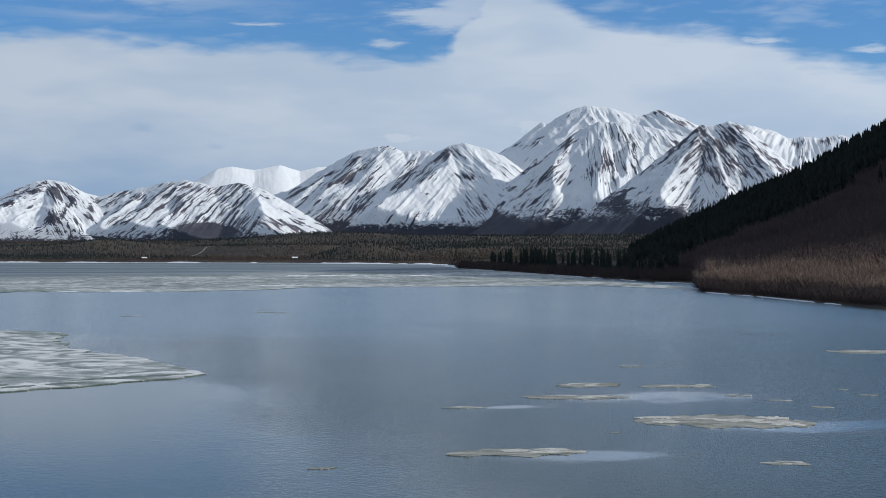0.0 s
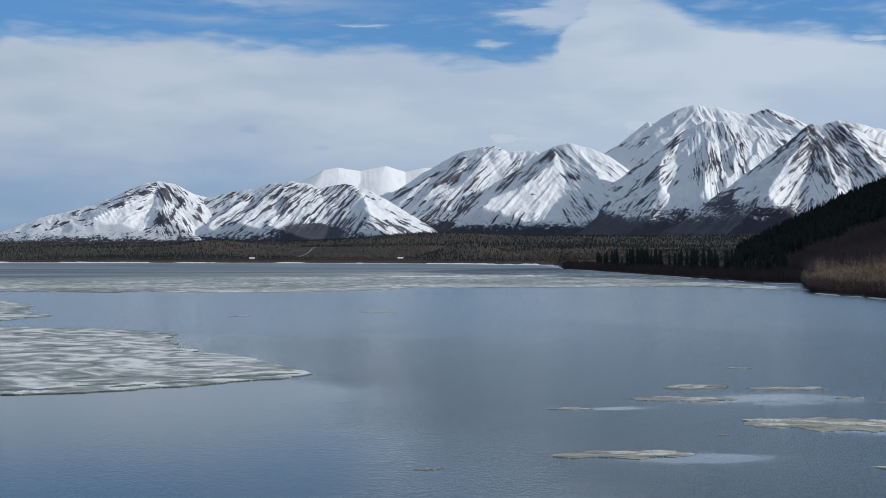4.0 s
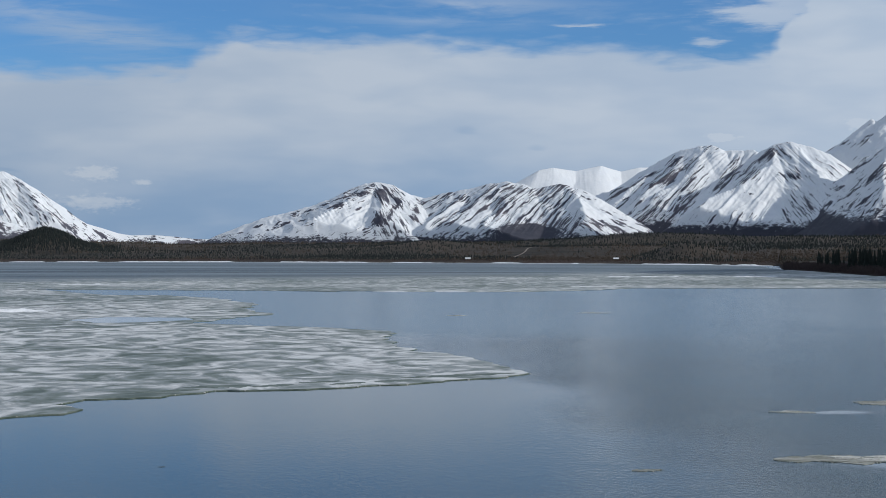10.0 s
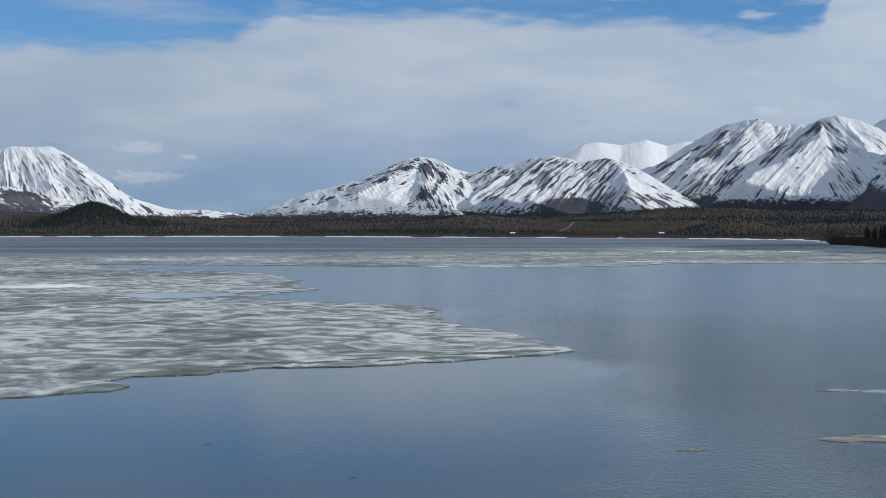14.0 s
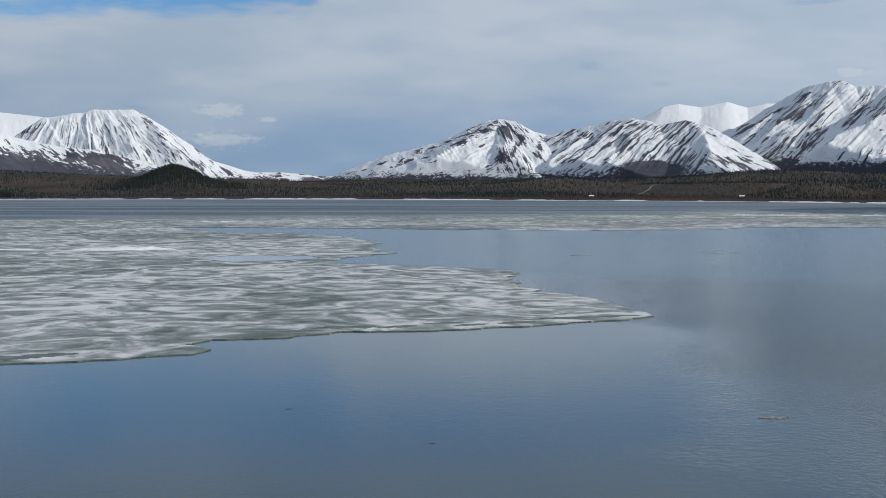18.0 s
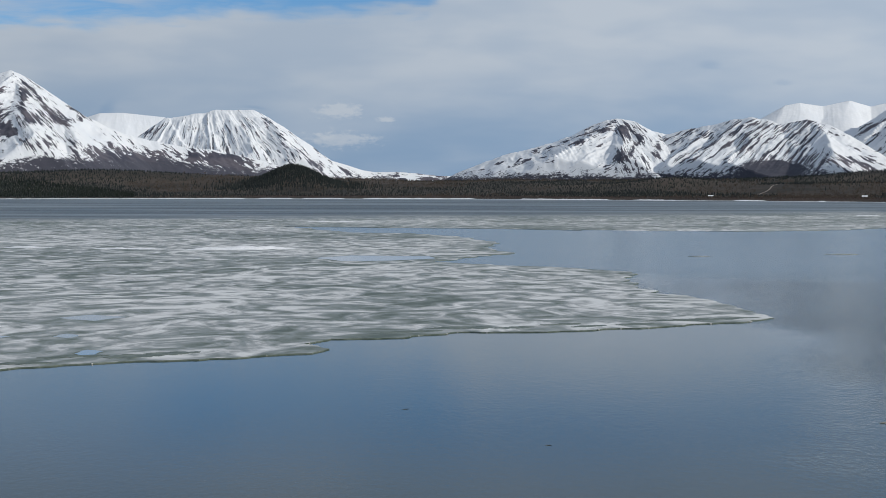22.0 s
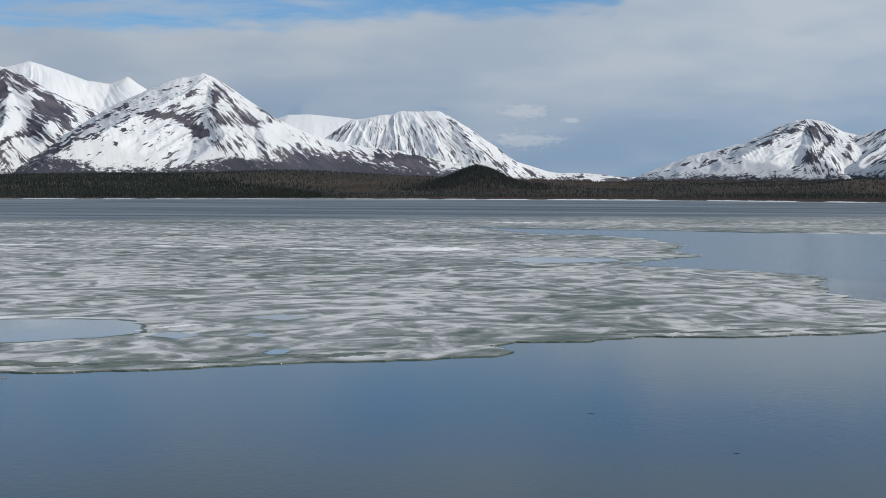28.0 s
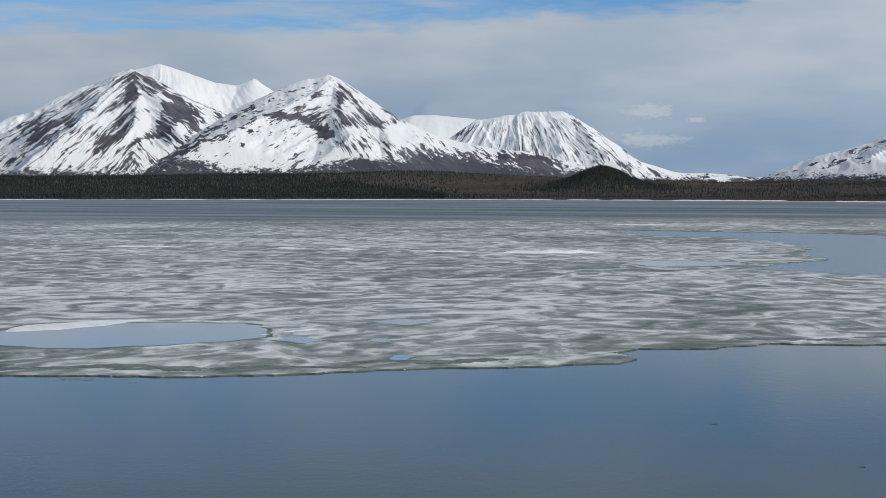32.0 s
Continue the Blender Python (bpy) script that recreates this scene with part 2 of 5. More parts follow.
def ice_material():
    """Rotten spring ice: grey-green where it is soaked, white where it has drained, streaked by wind."""
    m, n, b, p = material("rotten_ice", 0.6, 0.04)
    q = n.scaled(p, (1.15, 0.80, 1.0), 0.15)
    a = n.noise(q, 0.095, 4.5, 0.52, 2.2)
    c = n.noise(q, 0.32, 4.0, 0.55, 1.0)
    f = n.math("ADD", n.math("MULTIPLY", a, 0.76), n.math("MULTIPLY", c, 0.24))
    zone = n.noise(p, 0.014, 4.0, 0.5, 0.4)
    xyz = n.add("SeparateXYZ", ins={0: p})
    y = n.math("MULTIPLY_ADD", xyz.outputs[0], -0.6, xyz.outputs[1])
    f2 = n.math("ADD", f, n.math("MULTIPLY_ADD", zone, 0.36, -0.168))
    d = n.noise(n.scaled(p, (0.9, 0.8, 1.0), -0.1), 1.1, 5.0, 0.65, 0.6)
    f3 = n.math("MULTIPLY_ADD", d, 0.06, n.math("SUBTRACT", f2, 0.034))
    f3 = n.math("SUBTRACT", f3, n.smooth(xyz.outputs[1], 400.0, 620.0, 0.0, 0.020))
    white = n.smooth(f3, 0.44, 0.60)
    col = n.ramp(f3, [(0.34, (0.110, 0.135, 0.112)), (0.42, (0.185, 0.210, 0.185)), (0.47, (0.255, 0.280, 0.268)), (0.515, (0.365, 0.380, 0.375)), (0.56, (0.53, 0.535, 0.525)), (0.64, (0.67, 0.675, 0.66))])
    # Towards the far shore the sheet's colour turns dull blue-grey.
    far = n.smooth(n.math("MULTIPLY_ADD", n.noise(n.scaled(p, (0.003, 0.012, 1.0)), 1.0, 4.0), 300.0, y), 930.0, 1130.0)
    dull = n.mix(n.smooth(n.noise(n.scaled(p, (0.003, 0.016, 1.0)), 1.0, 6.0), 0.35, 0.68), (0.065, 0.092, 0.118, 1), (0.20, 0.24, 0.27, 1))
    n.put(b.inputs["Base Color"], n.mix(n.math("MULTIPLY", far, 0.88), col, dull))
    n.put(b.inputs["Roughness"], n.math("MULTIPLY_ADD", white, 0.35, 0.45))
    bump(n, b, n.math("ADD", f2, n.math("MULTIPLY", n.noise(p, 3.0, 4.0), 0.15)), 0.35, 0.12)
    return m


def floe_material():
    """Soaked floe ice: tan-grey with olive streaks and pale drained spots."""
    m, n, b, p = material("soaked_floe", 0.6, 0.2)
    f = n.math("ADD", n.math("MULTIPLY", n.noise(n.scaled(p, (0.35, 1.5, 1.0), 0.12), 0.8, 5.0, 0.65, 0.8), 0.65), n.math("MULTIPLY", n.noise(n.scaled(p, (1.0, 2.5, 1.0), 0.1), 2.6, 4.0, 0.6), 0.35))
    n.put(b.inputs["Base Color"], n.ramp(f, [(0.36, (0.085, 0.095, 0.060)), (0.45, (0.19, 0.19, 0.150)), (0.53, (0.33, 0.32, 0.275)), (0.66, (0.58, 0.565, 0.515))]))
    bump(n, b, f, 0.5, 0.06)
    return m


def mountain_material():
    """Snow with streaks of bare rock that run down the furrows, and scrub about the foot."""
    m, n, b, p = material("snow_and_rock", 0.75, 0.25)
    bare = n.add("Attribute", attribute_name="bare").outputs["Fac"]
    brush = n.add("Attribute", attribute_name="brush").outputs["Fac"]
    turned = n.add("Attribute", attribute_name="turned").outputs["Fac"]
    streaks = []
    for fan in ("fan_a", "fan_b"):
        v = n.add("Attribute", attribute_name=fan).outputs["Vector"]
        broad = n.noise(n.scaled(v, (8.0, 1.7, 1.0)), 1.0, 4.0, 0.6, 0.35)
        thin = n.noise(n.scaled(v, (23.0, 4.6, 1.0)), 1.0, 4.0, 0.6, 0.5)
        streaks.append(n.math("ADD", n.math("MULTIPLY", broad, 0.5), n.math("MULTIPLY", thin, 0.5)))
    streak = n.math("ADD", n.math("MULTIPLY", streaks[0], n.math("SUBTRACT", 1.0, turned)), n.math("MULTIPLY", streaks[1], turned))
    g = n.noise(p, 0.11, 5.0, 0.7)
    score = n.math("ADD", n.math("ADD", streak, n.math("MULTIPLY_ADD", g, 0.16, -0.08)), n.math("MULTIPLY", bare, 0.085))
    edge_ = n.smooth(score, 0.491, 0.509)
    # Rock and scrub colours are tinted blue-purple to stand for aerial haze.
    rock = n.mix(n.smooth(n.noise(p, 0.02, 6.0), 0.35, 0.65), (0.050, 0.052, 0.072, 1), (0.112, 0.100, 0.114, 1))
    snow = n.mix(n.noise(p, 0.008, 5.0), (0.70, 0.725, 0.76, 1), (0.84, 0.83, 0.805, 1))
    col = n.mix(edge_, snow, rock)
    sprig = n.smooth(n.math("ADD", brush, n.math("MULTIPLY_ADD", n.noise(n.scaled(p, (1.0, 1.0, 2.2)), 0.10, 6.0, 0.75), 1.7, -0.85)), 0.40, 0.62)
    scrub = n.mix(n.noise(p, 0.03, 5.0), (0.036, 0.040, 0.056, 1), (0.080, 0.076, 0.092, 1))
    n.put(b.inputs["Base Color"], n.mix(sprig, col, scrub))
    bump(n, b, n.noise(p, 0.04, 4.0, 0.55), 0.30, 4.0)
    return m


WATER, ICE, ALPINE = water_material(), ice_material(), mountain_material()
SNOW = tinted("old_snow", (0.66, 0.67, 0.68), (0.86, 0.86, 0.86), 0.4, 0.7, 0.4, 0.1)
LAND = tinted("scrub_ground", (0.022, 0.022, 0.020), (0.085, 0.067, 0.052), 0.007, 0.95, 0.4, 1.0)
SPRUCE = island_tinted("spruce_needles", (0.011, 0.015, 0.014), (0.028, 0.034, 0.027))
# Paler, bluer copy of the needles, with distance haze mixed into the colour.
HAZY_SPRUCE = island_tinted("hazy_spruce_needles", (0.016, 0.021, 0.023), (0.042, 0.048, 0.043))
TWIGS = island_tinted("bare_twigs", (0.044, 0.037, 0.032), (0.120, 0.095, 0.074))
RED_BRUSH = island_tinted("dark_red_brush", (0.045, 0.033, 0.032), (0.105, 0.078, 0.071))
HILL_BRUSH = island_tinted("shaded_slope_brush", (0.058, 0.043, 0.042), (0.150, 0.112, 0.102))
TAN_BRUSH = island_tinted("tan_brush", (0.115, 0.080, 0.063), (0.335, 0.245, 0.186))
GRAVEL = tinted("pale_gravel", (0.20, 0.17, 0.14), (0.36, 0.31, 0.26), 0.2)
BARK = tinted("grey_bark", (0.06, 0.05, 0.04), (0.18, 0.16, 0.13), 2.0)


# ---------------------------------------------------------------- shapes
def mesh_of(name, verts, faces, mat, smooth=False):
    """A mesh from arrays of vertices and of triangles or quads."""
    verts, faces = np.asarray(verts, np.float32), np.asarray(faces, np.int32)
    me = bpy.data.meshes.new(name)
    k = faces.shape[1]
    me.vertices.add(len(verts)), me.loops.add(faces.size), me.polygons.add(len(faces))
    me.vertices.foreach_set("co", verts.ravel())
    me.loops.foreach_set("vertex_index", faces.ravel())
    me.polygons.foreach_set("loop_start", np.arange(0, faces.size, k, dtype=np.int32))
    me.polygons.foreach_set("use_smooth", np.full(len(faces), smooth))
    me.materials.append(mat)
    me.update(calc_edges=True)
    if len(faces) and k == 4 and np.mean([me.polygons[i].normal.z for i in range(0, len(faces), max(1, len(faces) // 400))]) < 0:
        me.flip_normals()
    return me


def grid_faces(rows, cols):
    i = (np.arange(rows - 1)[:, None] * cols + np.arange(cols - 1)).ravel()
    return np.stack([i, i + 1, i + cols + 1, i + cols], 1)


def part(name, bm, mat, parent, label=""):
    me = bpy.data.meshes.new(name)
    bm.to_mesh(me)
    bm.free()
    me.materials.append(mat)
    ob = new(name, me)
    ob.parent = parent
    return tagged(ob, label)


def lattice(ix, iy, seed):
    h = (ix.astype(np.int64) * 374761393 + iy.astype(np.int64) * 668265263 + seed * 974634777) & 0xFFFFFFFF
    h = ((h ^ (h >> 13)) * 1274126177) & 0xFFFFFFFF
    return ((h ^ (h >> 16)) & 0xFFFF) / 65535.0


def vnoise(x, y, seed=0):
    x, y = np.broadcast_arrays(np.asarray(x, float), np.asarray(y, float))
    ix, iy = np.floor(x), np.floor(y)
    fx, fy = x - ix, y - iy
    fx, fy = fx * fx * fx * (fx * (fx * 6 - 15) + 10), fy * fy * fy * (fy * (fy * 6 - 15) + 10)
    a, b, c, d = (lattice(ix + i, iy + j, seed) for i, j in ((0, 0), (1, 0), (0, 1), (1, 1)))
    return (a + (b - a) * fx) * (1 - fy) + (c + (d - c) * fx) * fy


def fbm(x, y, seed=0, octaves=4, gain=0.5):
    total, amp, norm = 0.0, 1.0, 0.0
    for o in range(octaves):
        total = total + amp * vnoise(x * 2**o + 17.3 * o, y * 2**o - 9.1 * o, seed + o)
        norm, amp = norm + amp, amp * gain
    return total / norm


def ridged(x, y, seed=0, octaves=3):
    total, amp, norm = 0.0, 1.0, 0.0
    for o in range(octaves):
        total = total + amp * (1 - np.abs(2 * vnoise(x * 2**o + 5.7 * o, y * 2**o + 3.3 * o, seed + o) - 1))
        norm, amp = norm + amp, amp * 0.55
    return total / norm


def step(v, lo, hi):
    t = np.clip((v - lo) / (hi - lo), 0, 1)
    return t * t * (3 - 2 * t)


def polar(azimuth, r):
    a = np.radians(azimuth)
    return -np.sin(a) * r, np.cos(a) * r


def knots(pairs):
    return np.array(sorted(pairs)).T


# ---------------------------------------------------------------- land and water
EYE = 15.0
SHORE = knots([(-180, 260), (-120, 250), (-60, 300), (-45, 330), (-28.4, 407), (-25.6, 468), (-22.3, 556), (-22.0, 690), (-20.5, 715), (-17.6, 863), (-13.95, 1150),
               (-13.75, 1420), (-8, 1590), (-5, 1650), (0, 1730), (5, 1850), (12, 1905), (31, 1890), (40, 1800), (60, 1200), (90, 600), (120, 350), (180, 260)])
VALLEY = np.array([SHORE[0], np.where((SHORE[0] > -24) & (SHORE[0] < -13.7), 1400.0, SHORE[1])])   # where the valley floor starts to rise
PLAIN = knots([(-180, 0.2), (-60, 0.3), (-20, 0.42), (-17.6, 0.40), (-13.7, 0.36), (-12.8, 0.34), (-9, 0.31), (-6, 0.27), (-2, 0.2), (5, 0.16), (10, 0.17), (18, 0.34), (26, 0.28), (32, 0.24), (60, 0.3), (180, 0.2)])
# Right of about -32 degrees the slope is unseen, heightened to block the sun.
SLOPE = knots([(-85, 3.0), (-70, 5.0), (-58, 9.0), (-48, 19.0), (-40, 15.0), (-33, 7.0), (-28.4, 4.0), (-26.8, 3.15), (-25.3, 2.25), (-23.4, 1.45), (-21.5, 0.5), (-20.5, -0.05), (-19.5, -0.6), (-17, -0.6)])


def shore(azimuth):
    return np.interp(azimuth, *SHORE)


def ground(azimuth, r):
    """The land's height over the lake."""
    x, y = polar(azimuth, r)
    inland = r - shore(azimuth) - 14 * (fbm(x / 45, y / 45, 3) - 0.5)
    valley = np.interp(azimuth, *VALLEY)
    rise = EYE + 2700 * np.tan(np.radians(np.interp(azimuth, *PLAIN)))
    z = np.clip(inland * 0.08, -4, 1.2)
    z = z + step(inland, 0, 60) * 1.5 + (rise - 3) * step(r - valley, 30, np.maximum(2650 - valley, 700)) ** 1.2
    z = z + step(inland, 60, 300) * 9 * (fbm(x / 260, y / 260, 8, 4) - 0.45)
    for a, d, height, wide, deep in ((11.1, 2300, 26, 46, 120), (-1.9, 2250, 9, 60, 90), (-10.6, 1760, 16, 38, 70), (-9.2, 2450, 10, 120, 120), (17.5, 2500, 10, 160, 120)):
        mx, my = polar(a, d)
        ca, sa = math.cos(radians(a)), math.sin(radians(a))
        u, v = (x - mx) * ca + (y - my) * sa, -(x - mx) * sa + (y - my) * ca
        z = z + height * np.exp(-((u / wide) ** 2) - (v / deep) ** 2)
    # the steep hillside beside the bay; its unseen right part is raised to shade it
    top = EYE + 1150 * np.tan(np.radians(np.interp(azimuth, *SLOPE)))
    s = np.clip((inland - 50) / (1150 - np.minimum(shore(azimuth), 1100)), 0, 1)
    hill = np.maximum(top - 2, 0) * np.where(inland < 0, 0, s**1.15) * (1 - 0.6 * step(r, 1200, 2300)) * step(azimuth, -95, -70) * (1 - step(azimuth, -20, -17))
    hill = hill * (1 + 0.10 * (fbm(x / 90, y / 90, 21) - 0.5) * step(s, 0, 0.3) * (1 - s))
    return np.maximum(z, np.where(inland > 0, hill + np.minimum(z, 3), -4))


def build_ground():
    azs = np.concatenate([np.arange(-180, -34, 2.0), np.arange(-34, 36, 0.15), np.arange(36, 181, 2.0)])
    rs = np.concatenate([[120, 200], np.arange(240, 1200, 16), np.arange(1200, 2800, 18), np.arange(2800, 4951, 120)])
    A, R = np.meshgrid(azs, rs)
    X, Y = polar(A, R)
    v = np.stack([X, Y, ground(A, R)], -1).reshape(-1, 3)
    ob = new("ground", mesh_of("ground", v, grid_faces(len(rs), len(azs)), LAND, True))
    tagged(ob, "brown scrubby valley floor round the frozen lake", "ground", kind="structure")


def disc(name, radius, z, mat, label, category, n=128):
    bm = bmesh.new()
    bmesh.ops.create_circle(bm, cap_ends=True, segments=n, radius=radius)
    bmesh.ops.translate(bm, verts=bm.verts, vec=(0, 0, z))
    ob = part(name, bm, mat, None)
    return tagged(ob, label, category, kind="structure")


build_ground()
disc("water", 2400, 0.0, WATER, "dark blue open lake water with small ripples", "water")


# ---------------------------------------------------------------- mountains
def leaning(da, de, tilt):
    """Offsets along and across an axis that runs down to the left by tilt degrees."""
    c, s = np.cos(np.radians(tilt)), np.sin(np.radians(tilt))
    return da * c - de * s, da * s + de * c


def probit(p):
    p = np.clip(p, 0.002, 0.995)
    return 4.91 * (p**0.14 - (1 - p) ** 0.14)


def mountain(crest, dist, label, seed, fans, foot=0.3, grade=0.85, bare_share=0.2, scrub=0.9, furrow=1.0, back=300, lee=0.2, split=None, yaw=0.0, stretch=0.8, spurs=(), zones=(), skirt=()):
    """A range: crest of (azimuth, elevation) knots at one distance; spurs come forward from it; furrows fan out from
    the points in fans; yaw turns the crest away to the left; zones (azimuth, elevation, length, width, more, tilt) are barer or whiter, skirts overgrown."""
    ends = sorted(crest)
    for side_, (ea, ee) in ((-1, ends[0]), (1, ends[-1])):      # both ends run out under the valley floor
        crest = crest + [(ea + side_ * 0.6 * (ee + 0.4), -0.4)]
    k = knots(crest)
    a = np.arange(k[0, 0], k[0, -1], 0.027)
    e = np.interp(a, *k)
    e = np.convolve(np.pad(e, 3, "edge"), np.ones(7) / 7, "valid") * 0.4 + e * 0.6
    e = e + (0.12 * (fbm(a / 0.30, a * 0 + seed, seed, 5, 0.6) - 0.5) + 0.05 * (ridged(a / 0.7, a * 0, seed + 3) - 0.5)) * step(e, foot, foot + 0.8) * min(furrow, 1)
    far = dist + radians(1) * dist * math.tan(radians(yaw)) * (a - a.mean())
    crest_z = EYE + far * np.tan(np.radians(e))
    front = 1.55 * (crest_z.max() - EYE + 14) / grade
    base_z = EYE + (dist - front) * math.tan(radians(foot)) - 14
    S = np.linspace(0, 1, 130)[:, None]
    A = a[None, :]
    us = radians(1) * dist * a
    u = us[None, :] + 0 * S
    tight = (crest_z.max() - base_z) / front / grade
    q = front * (1 - S**0.9) + 0 * A
    qs = q * tight
    # every point of the crest and of the spurs sheds a cone of slopes; the land is the highest of them
    uw = u + 26 * (fbm(u / 90, qs / 90, seed + 11, 3) - 0.5) * np.minimum(1, qs / 40)
    qw = qs * (1 + 0.4 * (fbm(u / 150, qs / 150, seed + 15, 3) - 0.5))
    z = np.full(u.shape, base_z - 40.0)
    for c in range(0, len(a), 3):
        z = np.maximum(z, crest_z[c] - grade * np.sqrt((uw - us[c]) ** 2 + qw * qw))
    for line in spurs:
        pts = np.array(line)
        t = np.linspace(0, len(pts) - 1, 14 * (len(pts) - 1) + 1)
        pa, pe = np.interp(t, np.arange(len(pts)), pts[:, 0]), np.interp(t, np.arange(len(pts)), pts[:, 1])
        top = float(np.interp(pa[0], a, crest_z))
        for ra, re in zip(pa, pe):
            away = float(np.interp(ra, a, far))
            ahead = 1.45 * max(top - EYE - away * math.tan(radians(re)), 0) / grade
            zp = EYE + (away - ahead / tight) * math.tan(radians(re))
            z = np.maximum(z, zp - 1.05 * grade * np.sqrt((uw - radians(1) * dist * ra) ** 2 + (qs - ahead) ** 2))
    z[-1] = crest_z
    lid = base_z - 60 + (crest_z.max() - base_z + 90) * (front - q) / (0.4 * front)
    z = np.minimum(z, lid)
    body = np.minimum(1, qs / 24)
    size = step(np.maximum(z - base_z, 0), 4, 60)
    az_ = A + 0 * S
    r = far[None, :] - q
    elev = np.degrees(np.arctan2(z - EYE, r))
    wa, we = az_ + 0.10 * (fbm(az_ / 0.5, elev / 0.4, seed + 3, 4) - 0.5), elev + 0.10 * (fbm(az_ / 0.4, elev / 0.5, seed + 4, 4) - 0.5)
    coords = []
    for fa, fe in (fans * 2)[:2]:
        reach = math.hypot(fa - a.mean(), fe - float(e.mean()) * 0.6)
        coords.append((np.arctan2(wa - fa, fe - we) * reach, np.hypot(wa - fa, fe - we) * stretch))
    side_b = step(az_, split[0] - split[1], split[0] + split[1]) if split else 0 * az_
    rib = 0.0
    for wave, long_, amp in ((0.50, 1.1, 5.5), (0.23, 0.55, 3.6), (0.11, 0.28, 1.8)):
        h = [ridged(c / wave + 0.4 * fbm(d / 0.7, c / 0.5, seed + 41, 2), d / long_, seed + int(100 * wave), 2) - 0.6 for c, d in coords]
        h = h[0] * (1 - side_b) + h[1] * side_b
        z = z + amp * furrow * 2.0 * h * body * size * dist / 4000
        rib = rib + h
    z = z + 9 * furrow * (fbm(wa / 0.45, we / 0.32, seed + 70, 4) - 0.5) * body * size
    z = np.minimum(z, lid)
    side = np.gradient(z, axis=1) / (radians(1) * dist * 0.027)
    elev = np.degrees(np.arctan2(z - EYE, r))
    rib = rib - rib.mean()
    share = bare_share * 1.15 + (bare_share > 0.02) * (0.02 + 0.40 * (fbm(az_ / 0.8, elev / 0.5, seed + 55, 3) - 0.5) + 0.35 * bare_share * lee * np.tanh(-side * 1.2))
    for za, ze, ln, wd, more, tilt in zones:
        p, c = leaning(wa - za, we - ze, tilt)
        share = share + more * np.exp(-((p / ln) ** 2) - (c / wd) ** 2)
    bare = probit(share) + (0.75 * rib if bare_share > 0.02 else 0) - 0.3 * (1 - body)
    height = elev + 0.34 * (fbm(az_ / 0.5, elev / 0.16, seed + 60, 5, 0.65) - 0.5)
    for za, ze, ln, wd, more, tilt in skirt:
        p, c = leaning(A - za, elev - ze, tilt)
        height = height - more * np.exp(-((p / ln) ** 2) - (c / wd) ** 2)
    low = 1 - step(height, scrub - 0.55, scrub + 0.45)
    v = np.stack([*polar(az_, r), z], -1)
    bx, by = polar(a[None, :] + np.zeros((4, 1)), far[None, :] + back * np.array([0.15, 0.4, 0.7, 1.0])[:, None])
    bz = base_z + (crest_z - base_z)[None, :] * np.array([0.93, 0.6, 0.25, 0.0])[:, None]
    v = np.concatenate([v, np.stack([bx, by, bz], -1)])
    rows, cols = v.shape[:2]
    ob = new("mountain", mesh_of("mountain", v.reshape(-1, 3), grid_faces(rows, cols), ALPINE, True))

    def full(field_):
        return np.concatenate([field_, np.repeat(field_[-1:], 4, 0)]).astype(np.float32).ravel()

    for name, val in (("bare", bare), ("brush", low), ("turned", side_b)):
        ob.data.attributes.new(name, "FLOAT", "POINT").data.foreach_set("value", full(val))
    for name, (c, d) in zip(("fan_a", "fan_b"), coords):
        xyz = np.stack([full(c), full(d), full(0 * c + seed * 3.1)], 1)
        ob.data.attributes.new(name, "FLOAT_VECTOR", "POINT").data.foreach_set("vector", xyz.ravel())
    return tagged(ob, label, "mountain", "snowy mountains round the lake")


mountain([(-22.63, 3.8), (-23.77, 4.13), (-24.52, 3.94), (-25.27, 3.65), (-25.61, 3.72), (-26.2, 3.63), (-26.85, 3.75), (-27.68, 3.53), (-28.96, 2.57)],
         4400, "far snowy ridge behind the rocky peak", seed=2, grade=0.80, fans=[(-25.64, 5.48)], bare_share=0.05,
         spurs=[[(-25.49, 3.66), (-25.6, 3.11), (-25.73, 2.63)]],
         zones=[(-25.49, 3.47, 0.27, 0.21, 0.7, 0), (-25.64, 3.01, 0.23, 0.27, 0.45, 0), (-26.42, 3.53, 0.2, 0.16, 0.6, 0), (-26.98, 3.64, 0.23, 0.1, 0.5, 0)])
